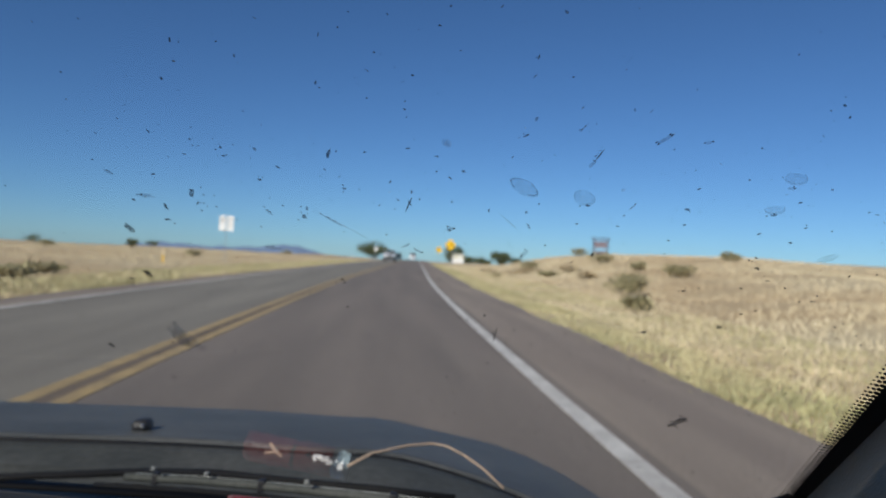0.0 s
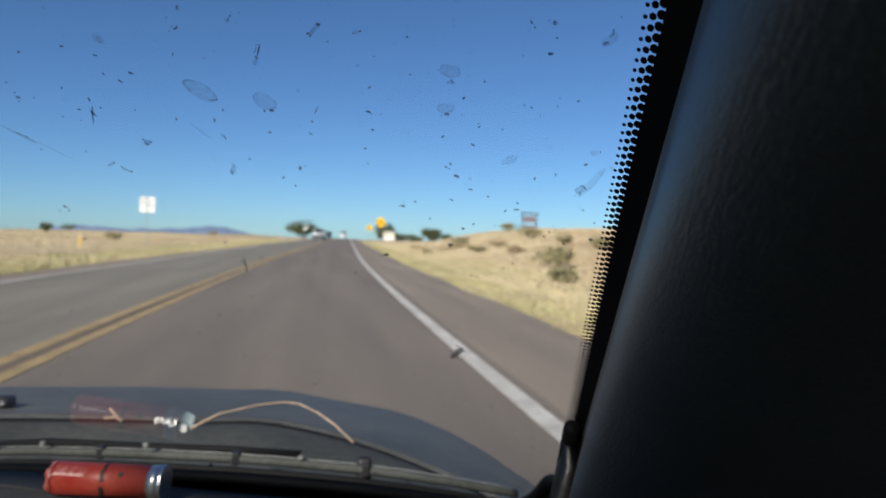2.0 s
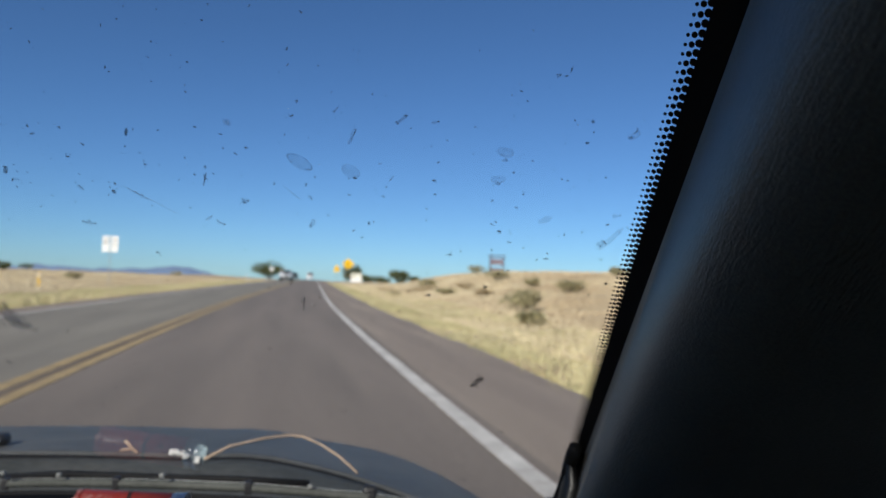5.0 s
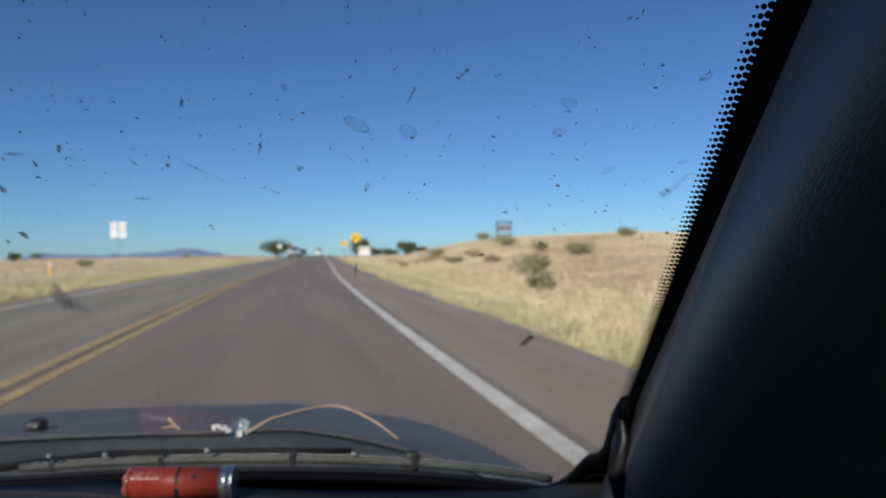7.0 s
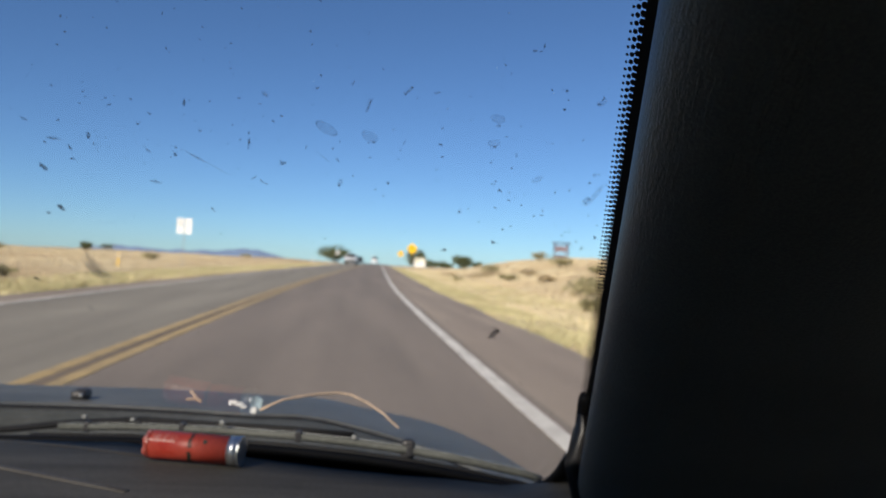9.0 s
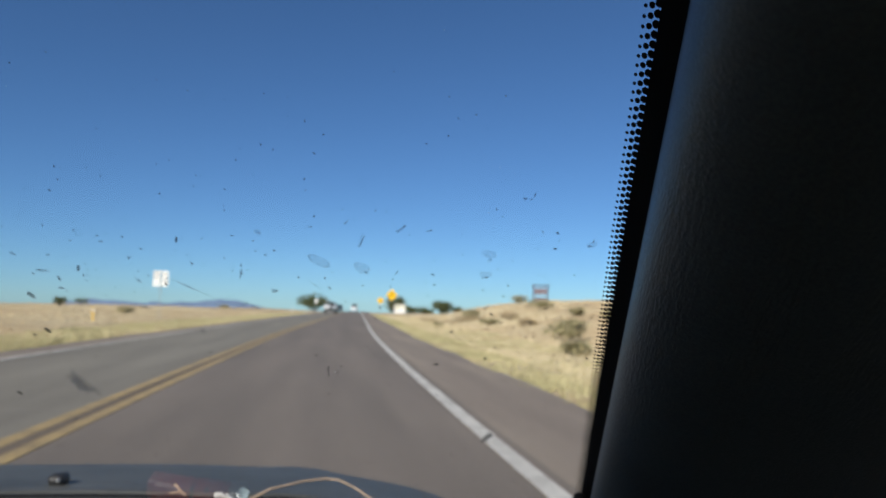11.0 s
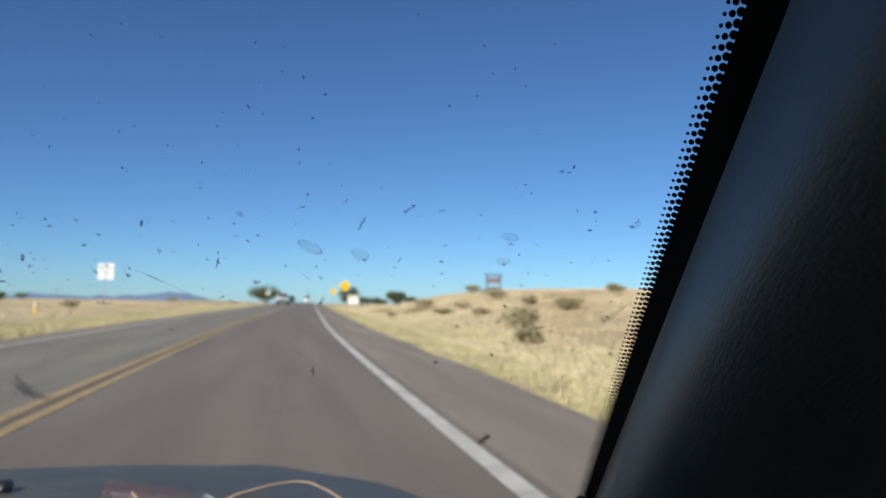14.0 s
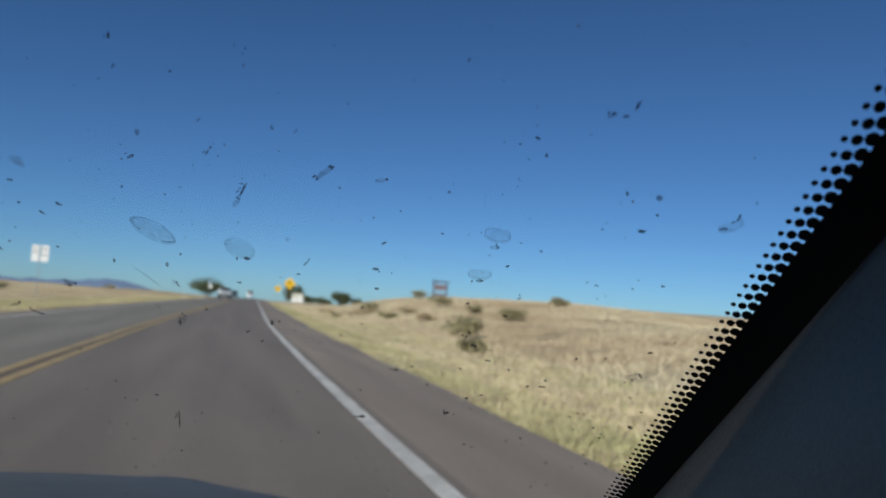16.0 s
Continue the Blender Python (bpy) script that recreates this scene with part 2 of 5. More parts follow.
# Pale tone for the highlight painted along the wiper blade.
M_BLADE_HIGHLIGHT = mat("pale_blade_highlight", (0.58, 0.59, 0.53), 0.5, metal=0.2, vary=0.25, scale=22, fine=200, bump=0.2, bump_dist=0.0005, second=(0.30, 0.31, 0.28), amount=0.5)
M_JOINT = mat("dull_grey_rivet", (0.24, 0.25, 0.24), 0.6, vary=0.2, scale=60, fine=400)
M_SHELL_RED = mat("red_ribbed_plastic", (0.42, 0.035, 0.02), 0.45, vary=0.12, scale=60, fine=400, bump=0.1, bump_dist=0.0004, second=(0.48, 0.07, 0.045), amount=0.4)
# Worn red plastic; the paler tone paints scuffs and white glints together.
M_SHELL_WORN_GLINT = mat("scuffed_red_plastic_with_glints", (0.44, 0.06, 0.04), 0.3, vary=0.2, scale=350, fine=900, bump=0.3, bump_dist=0.0004, second=(0.55, 0.22, 0.18), amount=0.9)
M_SHELL_HEAD = mat("tarnished_silver_metal", (0.62, 0.64, 0.66), 0.3, metal=0.9, vary=0.15, scale=120, fine=700, bump=0.1, bump_dist=0.0003)
M_STRAW = mat("dry_straw", (0.36, 0.27, 0.20), 0.75, vary=0.2, scale=80, fine=500)
M_SCRAP = mat("pale_scrap", (0.7, 0.7, 0.68), 0.6, vary=0.25, scale=120, fine=500)
M_GLASS = pane_mat("windscreen_glass", (0.93, 0.96, 0.97), ior=1.40, film=0.017)
M_SIDE_GLASS = pane_mat("side_glass", (0.80, 0.83, 0.82), even=0.06)
M_BUG = stain_mat("dried_insect_stain", (0.035, 0.042, 0.06), 0.68)
M_SMEAR = stain_mat("thin_grey_smear", (0.16, 0.19, 0.24), 0.16)
M_RING = stain_mat("dark_smear_rim", (0.05, 0.07, 0.11), 0.31)
M_SMUDGE = stain_mat("bluish_smudge", (0.30, 0.37, 0.47), 0.30)
M_FLAKE = stain_mat("cloudy_film_flake", (0.38, 0.50, 0.55), 0.36)


# ---------------------------------------------------------------- mesh helpers
def thing(name, label, category, m=Matrix(), group="", kind=""):
    ob = new(name)
    ob.empty_display_size = 0.1
    ob.matrix_basis = m
    return tagged(ob, label, category, group, kind)


def part(name, bm, material, parent, label="", smooth=False):
    me = bpy.data.meshes.new(name)
    bm.to_mesh(me)
    bm.free()
    me.materials.append(material)
    if smooth:
        for p in me.polygons:
            p.use_smooth = True
    ob = new(name, me)
    ob.parent = parent
    return tagged(ob, label)


def raw(name, verts, faces, material, parent=None, label="", smooth=False):
    me = bpy.data.meshes.new(name)
    me.from_pydata([tuple(v) for v in verts], [], [tuple(f) for f in faces])
    me.update()
    me.materials.append(material)
    if smooth:
        for p in me.polygons:
            p.use_smooth = True
    ob = new(name, me)
    ob.parent = parent
    return tagged(ob, label)


def box(sx, sy, sz, at=(0, 0, 0), bevel=0.0, m=None, seg=2):
    bm = bmesh.new()
    bmesh.ops.create_cube(bm, size=1, matrix=Matrix.Diagonal((sx, sy, sz, 1)))
    if bevel:
        bmesh.ops.bevel(bm, geom=list(bm.edges), offset=bevel, segments=seg, affect="EDGES", profile=0.5)
    bm.transform((m or Matrix()) if m else Matrix.Translation(at))
    return bm


def cyl(r, depth, m=Matrix(), seg=16, r2=None, bevel=0.0):
    bm = bmesh.new()
    bmesh.ops.create_cone(bm, cap_ends=True, segments=seg, radius1=r, radius2=r if r2 is None else r2, depth=depth)
    if bevel:
        rims = [e for e in bm.edges if abs(e.verts[0].co.z - e.verts[1].co.z) < 1e-6 and len(e.link_faces) == 2 and e.calc_face_angle(0) > 0.6]
        bmesh.ops.bevel(bm, geom=rims, offset=bevel, segments=2, affect="EDGES")
    bm.transform(m)
    return bm


def tube(points, radius, seg=8, taper=1.0, flat=1.0):
    """A swept rod along points."""
    pts = [Vector(p) for p in points]
    bm = bmesh.new()
    rings = []
    for i, p in enumerate(pts):
        d = (pts[min(i + 1, len(pts) - 1)] - pts[max(i - 1, 0)]).normalized()
        a = d.cross(Vector((0, 0, 1)) if abs(d.z) < 0.9 else Vector((1, 0, 0))).normalized()
        b = a.cross(d)
        r = radius * (1 + (taper - 1) * i / (len(pts) - 1))
        rings.append([bm.verts.new(p + a * (r * math.cos(2 * math.pi * k / seg)) + b * (r * flat * math.sin(2 * math.pi * k / seg))) for k in range(seg)])
    for r0, r1 in zip(rings, rings[1:]):
        for k in range(seg):
            bm.faces.new((r0[k], r0[(k + 1) % seg], r1[(k + 1) % seg], r1[k]))
    bm.faces.new(rings[0])
    bm.faces.new(rings[-1][::-1])
    bmesh.ops.recalc_face_normals(bm, faces=list(bm.faces))
    return bm


def prism(outline, x0, x1, bevel=0.0):
    """A side outline (y, z) drawn out from x0 to x1."""
    bm = bmesh.new()
    a = [bm.verts.new((x0, y, z)) for y, z in outline]
    b = [bm.verts.new((x1, y, z)) for y, z in outline]
    n = len(outline)
    bm.faces.new(a)
    bm.faces.new(b[::-1])
    for i in range(n):
        bm.faces.new((a[i], b[i], b[(i + 1) % n], a[(i + 1) % n]))
    bmesh.ops.recalc_face_normals(bm, faces=list(bm.faces))
    if bevel:
        bmesh.ops.bevel(bm, geom=list(bm.edges), offset=bevel, segments=2, affect="EDGES")
    return bm


def surface(fn, us, vs, thick=0.0, drop=Vector((0, 0, -1))):
    """A sheet fn(u, v) with optional thickness along drop."""
    bm = bmesh.new()
    top = [[bm.verts.new(fn(u, v)) for v in vs] for u in us]
    def skin(g, flip):
        for i in range(len(us) - 1):
            for j in range(len(vs) - 1):
                f = (g[i][j], g[i + 1][j], g[i + 1][j + 1], g[i][j + 1])
                bm.faces.new(f[::-1] if flip else f)
    skin(top, False)
    if thick:
        low = [[bm.verts.new(v.co + drop * thick) for v in row] for row in top]
        skin(low, True)
        loop = [(i, 0) for i in range(len(us))] + [(len(us) - 1, j) for j in range(1, len(vs))] + [(i, len(vs) - 1) for i in range(len(us) - 2, -1, -1)] + [(0, j) for j in range(len(vs) - 2, 0, -1)]
        for (i, j), (k, m) in zip(loop, loop[1:] + loop[:1]):
            bm.faces.new((top[i][j], top[k][m], low[k][m], low[i][j]))
    bmesh.ops.recalc_face_normals(bm, faces=list(bm.faces))
    return bm


def steps(a, b, n):
    return [a + (b - a) * i / (n - 1) for i in range(n)]


# ---------------------------------------------------------------- ground and road
CURVE = 0.0005


def bend(y):
    """The road swings gently to the right, then runs straight."""
    if y < -60:
        return CURVE * 60 * 60 - 2 * CURVE * 60 * (y + 60)
    return CURVE * y * y if y < 40 else CURVE * 40 * 40 + 2 * CURVE * 40 * (y - 40)


def sag(y):
    """The road is almost level past the car and falls away behind a crest."""
    d = y - 150
    if d < 0:
        return 0.0015 * max(0, y - 2)
    return 0.222 + 0.0015 * d - 0.00004 * d * d if d < 250 else -1.903 - 0.0185 * (d - 250)


def smooth01(x):
    x = min(1, max(0, x))
    return x * x * (3 - 2 * x)


WHITE_U, YELLOW_U, LEFT_WHITE_U = 1.66, -2.13, -5.8
EDGE_R, EDGE_L = 3.3, -6.7


def ground_z(x, y):
    u = x - bend(y)
    z = sag(y)
    if EDGE_L - 0.4 < u < EDGE_R + 0.4:
        return z - 0.06
    n = noise.noise(Vector((x * 0.05, y * 0.05, 3.1))) * 0.5 + noise.noise(Vector((x * 0.17, y * 0.17, 7.7))) * 0.18
    if u > 0:
        d = u - EDGE_R - 0.4
        bank = 1.5 + 1.25 * math.exp(-((y - 78) / 24) ** 2) - 1.6 * smooth01((y - 95) / 45)
        h = -0.06 - 0.2 * smooth01(d / 2) + bank * smooth01((d - 2.5) / 18) + 0.2 * smooth01((d - 25) / 60)
        h += 2.6 * math.exp(-((u - 60) / 22) ** 2 - ((y - 205) / 50) ** 2)
        h -= 3.0 * smooth01((d - 90) / 160)
        w = smooth01((d - 2) / 8)
    else:
        d = EDGE_L - 0.4 - u
        h = -0.06 - 0.12 * smooth01(d / 2) + 0.30 * smooth01((d - 2) / 16) - 2.5 * smooth01((d - 60) / 200)
        w = smooth01((d - 2) / 8)
    far = max(abs(y), abs(x))
    return z + h + n * w * (1 if far < 400 else 0.4) - 0.012 * max(0, far - 400) * (y < 400)


def build_ground():
    ys = [-900, -700, -500, -400, -300, -240, -200, -170] + steps(-150, 150, 121) + steps(155, 300, 30) + [320, 350, 400, 470, 560, 700, 900, 1200, 1600, 2200, 3000, 4200]
    us = [-4200, -3000, -2000, -1400, -900, -600, -420, -300, -220, -170, -135] + steps(-110, -20, 37) + steps(-18, -7, 12) + [EDGE_L - 0.4, EDGE_L + 0.15, -2, EDGE_R - 0.15, EDGE_R + 0.4] + steps(4.5, 16, 12) + steps(18, 110, 40) + [130, 160, 200, 260, 340, 450, 600, 900, 1400, 2000, 3000, 4200]
    vs, fs = [], []
    for y in ys:
        for u in us:
            x = u + (bend(y) if y < 900 else bend(900))
            vs.append((x, y, ground_z(x, y)))
    w = len(us)
    for i in range(len(ys) - 1):
        for j in range(w - 1):
            fs.append((i * w + j, i * w + j + 1, (i + 1) * w + j + 1, (i + 1) * w + j))
    tagged(raw("ground", vs, fs, M_SOIL, smooth=True), "dry tan rangeland soil either side of the road", "ground", kind="structure")


def slab(u0, u1, z, thick, y0, y1, step=4.0, ragged=0.0):
    """A strip that follows the road, with sides."""
    ys = steps(y0, y1, int((y1 - y0) / step) + 1)
    vs, fs = [], []
    for y in ys:
        a = u0 + (ragged * noise.noise(Vector((u0, y * 0.35, 5))) if ragged else 0)
        b = u1 + (ragged * noise.noise(Vector((u1, y * 0.35, 5))) if ragged else 0)
        for u, h in ((a, z - thick), (a, z), (b, z), (b, z - thick)):
            vs.append((u + bend(y), y, h + sag(y)))
    for i in range(len(ys) - 1):
        for k in range(3):
            fs.append((i * 4 + k, (i + 1) * 4 + k, (i + 1) * 4 + k + 1, i * 4 + k + 1))
    return vs, fs


def build_road():
    road = thing("road", "two-lane asphalt road curving gently to a crest", "road", kind="structure")
    raw("lane", *slab(YELLOW_U, WHITE_U + 0.17, 0.0, 0.1, -170, 420), M_ASPHALT, road, "dark brown-grey worn asphalt lane")
    raw("lane", *slab(LEFT_WHITE_U - 0.1, YELLOW_U, 0.0, 0.1, -170, 420), M_ASPHALT_OLD, road, "paler grey asphalt oncoming lane")
    raw("shoulder", *slab(WHITE_U + 0.17, EDGE_R, -0.003, 0.12, -170, 420, 1.5, 0.22), M_SHOULDER, road, "brownish asphalt shoulder with ragged edge")
    raw("shoulder", *slab(EDGE_L, LEFT_WHITE_U - 0.1, -0.003, 0.12, -170, 420, 1.5, 0.22), M_SHOULDER, road, "brownish asphalt shoulder with ragged edge")
    raw("edge_line", *slab(WHITE_U - 0.075, WHITE_U + 0.075, 0.006, 0.006, -170, 420, 2.0, 0.012), M_WHITE_LINE, road, "worn white painted edge line")
    raw("edge_line", *slab(LEFT_WHITE_U - 0.06, LEFT_WHITE_U + 0.06, 0.006, 0.006, -170, 420, 2.0, 0.012), M_WHITE_LINE, road, "worn white painted edge line")
    raw("seam_strip", *slab(YELLOW_U - 0.066, YELLOW_U + 0.066, 0.004, 0.004, -170, 420, 2.0, 0.03), M_SEAM, road, "dark grimy seam between the centre lines")
    for du in (-0.137, 0.137):
        raw("centre_line", *slab(YELLOW_U + du - 0.07, YELLOW_U + du + 0.07, 0.006, 0.006, -170, 420, 2.0, 0.01), M_YELLOW_LINE, road, "faded yellow painted centre line")


def build_grass(name, label, u_range, y_range, count, tall, material, seed, thin=1.0):
    rng = np.random.default_rng(seed)
    vs, fs = [], []
    for i in range(count):
        y = y_range[0] + (y_range[1] - y_range[0]) * rng.random() ** 1.5
        u = u_range[0] + (u_range[1] - u_range[0]) * rng.random() ** 1.3
        x = u + bend(y)
        if noise.noise(Vector((x * 0.22, y * 0.22, seed))) < -0.15 and rng.random() < 0.75:
            continue
        z = ground_z(x, y) - 0.02
        far = 1 + max(0, y) / 60
        for k in range(3):
            a = rng.random() * 6.283
            px, py = x + rng.normal() * 0.10, y + rng.normal() * 0.10
            h = tall * (0.5 + rng.random() * 0.9)
            w = 0.006 * thin * far * (0.7 + rng.random())
            lx, ly = rng.normal() * 0.28 * h, rng.normal() * 0.28 * h
            b = len(vs)
            vs += [(px - w * math.cos(a), py - w * math.sin(a), z), (px + w * math.cos(a), py + w * math.sin(a), z),
                   (px + lx * 0.5 + w * 0.8 * math.cos(a), py + ly * 0.5 + w * 0.8 * math.sin(a), z + h * 0.6), (px + lx, py + ly, z + h)]
            fs += [(b, b + 1, b + 2), (b, b + 2, b + 3)]
    tagged(raw(name, vs, fs, material), label, "grass", kind="stuff")


def foliage(rng, centre, radius, count, size, flat=1.0):
    """Small leaf sprays in uneven clumps around lobes."""
    lobes = []
    for i in range(16):
        d = Vector(rng.normal(size=3)).normalized()
        d.z = d.z * 0.8 + 0.05
        lobes.append((Vector(centre) + Vector((d.x * radius[0], d.y * radius[1], d.z * radius[2])) * (0.35 + 0.45 * rng.random()), 0.32 + 0.28 * rng.random()))
    vs, fs = [], []
    for i in range(count):
        c, s = lobes[rng.integers(len(lobes))]
        d = Vector(rng.normal(size=3)).normalized() * (s * (0.45 + 0.6 * rng.random() ** 0.6))
        p = c + Vector((d.x * radius[0], d.y * radius[1], d.z * radius[2] * flat))
        a = Vector(rng.normal(size=3)).normalized() * size * (0.6 + 0.8 * rng.random())
        b = a.cross(Vector(rng.normal(size=3)).normalized()).normalized() * a.length * 0.5
        k = len(vs)
        vs += [p - a, p + b, p + a, p - b]
        fs += [(k, k + 1, k + 2, k + 3)]
    return vs, fs


def bush(name, label, x, y, wide, tall, leaves, material, seed, leaf=0.12, stem=0.1, deep=None, group=""):
    """A shrub or tree: tapered stems, limbs and a ragged crown."""
    rng = np.random.default_rng(seed)
    z = ground_z(x, y)
    ob = thing(name, label, "tree" if tall > 2.4 else "shrub", Matrix.Translation((x, y, z - 0.05)), group)
    trunk_h = tall * stem
    bm = bmesh.new()
    for i in range(4):
        a = i * 1.7 + rng.random()
        foot = Vector((math.cos(a) * 0.06 * wide * 0.4, math.sin(a) * 0.06 * wide * 0.4, 0))
        top = Vector((math.cos(a) * wide * 0.22, math.sin(a) * wide * 0.22, trunk_h + tall * 0.3))
        mid = foot.lerp(top, 0.5) + Vector((rng.normal() * 0.05, rng.normal() * 0.05, 0.05)) * wide * 0.3
        limb = tube([foot, mid, top, top + Vector((math.cos(a) * wide * 0.12, math.sin(a) * wide * 0.12, tall * 0.15))], 0.022 * tall + 0.012, 6, 0.35)
        tmp = bpy.data.meshes.new("limb")
        limb.to_mesh(tmp)
        limb.free()
        bm.from_mesh(tmp)
        bpy.data.meshes.remove(tmp)
    part("trunk", bm, M_BARK, ob, "grey-brown branching stems")
    r = (wide / 2 * 0.92, (deep or wide) / 2 * 0.92, tall * (1 - stem) / 2 * 0.98)
    vs, fs = foliage(rng, (0, 0, tall * (0.44 + stem * 0.45)), r, leaves, leaf)
    raw("crown", vs, fs, material, ob, "ragged small-leaved crown")
    return ob


def build_mountains():
    for name, y, x0, x1, h, seed in (("backdrop_ridge", 3600, -960, -250, 58, 2), ("backdrop_ridge", 4000, -1500, -700, 48, 5)):
        vs, fs = [], []
        xs = steps(x0, x1, 70)
        for i, x in enumerate(xs):
            t = i / 69
            e = math.sin(math.pi * t) ** 0.6
            top = -34 + e * (h + h * 0.6 * noise.noise(Vector((x * 0.0035, seed, 0))) + h * 0.25 * noise.noise(Vector((x * 0.015, seed, 4))))
            vs += [(x, y, -140), (x, y + 60, top), (x, y + 400, -140)]
        for i in range(69):
            b = i * 3
            fs += [(b, b + 3, b + 4, b + 1), (b + 1, b + 4, b + 5, b + 2)]
        tagged(raw(name, vs, fs, M_MOUNTAIN, smooth=True), "mountain ridge on the horizon, its haze painted in as blue", "mountain", kind="structure")


build_ground()
build_road()
build_mountains()


# ---------------------------------------------------------------- vegetation and roadside
build_grass("dry_grass", "pale dry knee-high grass on the bank beside the road", (EDGE_R + 1.8, 42), (3, 130), 46000, 0.15, M_GRASS, 11, 1.1)
build_grass("dry_grass", "pale dry grass on the field across the road", (EDGE_L - 42, EDGE_L - 1.0), (8, 130), 24000, 0.16, M_GRASS, 12, 1.2)
build_grass("verge_grass", "short greenish grass along the road shoulder", (EDGE_R - 0.05, EDGE_R + 5.2), (3, 120), 32000, 0.085, M_GRASS_GREEN, 13, 1.4)
build_grass("verge_grass", "short greenish grass along the far shoulder", (EDGE_L - 4.6, EDGE_L - 0.05), (8, 120), 15000, 0.17, M_GRASS_GREEN, 14, 1.1)

build_grass("dry_grass", "pale dry grass on the bank behind the car", (EDGE_R + 1.8, 30), (-40, 3), 12000, 0.15, M_GRASS, 15, 1.1)
build_grass("dry_grass", "pale dry grass on the field behind the car", (EDGE_L - 26, EDGE_L - 1.0), (-40, 8), 10000, 0.16, M_GRASS, 16, 1.2)
build_grass("verge_grass", "short greenish grass along the shoulder behind the car", (EDGE_R - 0.05, EDGE_R + 4.4), (-40, 3), 9000, 0.085, M_GRASS_GREEN, 17, 1.4)
build_grass("verge_grass", "short greenish grass along the far shoulder behind the car", (EDGE_L - 4.6, EDGE_L - 0.05), (-40, 8), 6000, 0.17, M_GRASS_GREEN, 18, 1.1)


def at_road(u, y):
    return u + bend(y), y


bush("mesquite_tree", "round dark green mesquite tree beside the road", *at_road(11.2, 206), 6.2, 6.0, 2800, M_LEAF, 21, 0.17)
bush("mesquite_tree", "rounded green mesquite tree in dry grass", *at_road(21.5, 178), 6.6, 4.0, 2600, M_LEAF, 22, 0.17)
bush("mesquite_tree", "broad olive green mesquite tree by the far shoulder", *at_road(-9.6, 183), 9.2, 5.2, 3400, M_LEAF, 23, 0.18)
for i, (u, y, w, h) in enumerate(((13.5, 232, 9, 3.4), (18.6, 236, 8, 3.4), (23, 240, 7, 3.0), (31, 220, 4, 2.5))):
    bush("mesquite_tree", "dark green tree in the row beyond the bank", *at_road(u, y), w, h, 1100, M_LEAF, 30 + i, 0.22, group="trees beyond the bank")
for i, (u, y, w, h) in enumerate(((-37, 100, 2.2, 1.6), (-44, 92, 2.6, 1.0), (-52, 150, 3.4, 1.7), (-27, 160, 3.0, 1.2), (-70, 140, 4.0, 2.0), (-12.2, 25, 1.6, 0.6), (-13.6, 30, 1.8, 0.65), (-20, 70, 1.6, 0.7), (-11.4, 19, 1.2, 0.45))):
    bush("sage_shrub", "grey-green desert shrub in dry grass", *at_road(u, y), w, h, 500, M_LEAF if h > 1.5 else M_LEAF_GREY, 40 + i, 0.11, 0.15, group="shrubs in the field")
for i, (u, y, w, h) in enumerate(((9.8, 30, 2.4, 1.15), (15.6, 40, 2.0, 0.95), (7.6, 22, 1.0, 0.6), (17, 62, 2.6, 1.3), (12.5, 74, 2.4, 1.2), (20, 84, 2.6, 1.3), (24, 52, 1.8, 0.8), (7.4, 58, 1.0, 0.5), (10.5, 52, 1.6, 0.7), (15.5, 47, 1.4, 0.8))):
    bush("sage_shrub", "olive grey-green shrub on the grassy bank", *at_road(u, y), w, h, 900, M_LEAF_GREY, 60 + i, 0.075, 0.15, group="shrubs on the bank")
for i, (u, y, w, h) in enumerate(((9.6, 64, 3.2, 0.6), (11.8, 70, 3.6, 0.7), (8.4, 76, 2.6, 0.5), (13.2, 58, 2.2, 0.8), (11.4, 44, 1.5, 0.6))):
    bush("dead_brush", "low brown dead brush in dry grass", *at_road(u, y), w, h, 700, M_LEAF_BROWN, 80 + i, 0.06, 0.12, group="dead brush on the bank")


def bars(parent, rows, width, z_mid, front, material, seed, name="lettering_bar"):
    """Writing too small to read, as plain bars."""
    rng = random.Random(seed)
    for k, (z, h, w) in enumerate(rows):
        n = max(2, int(w / (h * 2.2)))
        x = -w / 2
        for i in range(n):
            bw = w / n * rng.uniform(0.7, 0.9)
            part(name, box(bw, 0.004, h, (x + bw / 2, front, z_mid + z)), material, parent)
            x += w / n


def diamond_sign(u, y, side, centre, posts, label, seed, lettered):
    x, _ = at_road(u, y)
    g = ground_z(x, y)
    ob = thing("warning_sign", label, "road sign", Matrix.Translation((x, y, g)))
    bm = box(side, 0.006, side, bevel=0.002, seg=1)
    bm.transform(Matrix.Rotation(radians(45), 4, "Y"))
    bm.transform(Matrix.Translation((0, 0, centre)))
    panel = part("panel", bm, M_SIGN_YELLOW, ob, "bright yellow diamond panel")
    r = side * 0.707
    if lettered:
        bars(panel, ((0.28, 0.12, 0.65), (0.02, 0.12, 1.05), (-0.24, 0.12, 0.7)), 0, centre, -0.006, M_INK, seed)
    for dx in posts:
        bm = box(0.05, 0.04, centre + 0.35 - abs(dx) * 0.4 + 0.3, (dx, 0.03, (centre + 0.35 - abs(dx) * 0.4 - 0.3) / 2), 0.004)
        part("post", bm, M_STEEL, ob, "galvanised steel post")
    return ob


diamond_sign(5.9, 108, 1.22, 3.3, (-0.36, 0.36), "yellow diamond warning sign on two steel posts", 3, True)
diamond_sign(6.1, 170, 1.22, 3.1, (-0.26, 0.26), "yellow diamond warning sign before a dark tree", 4, True)


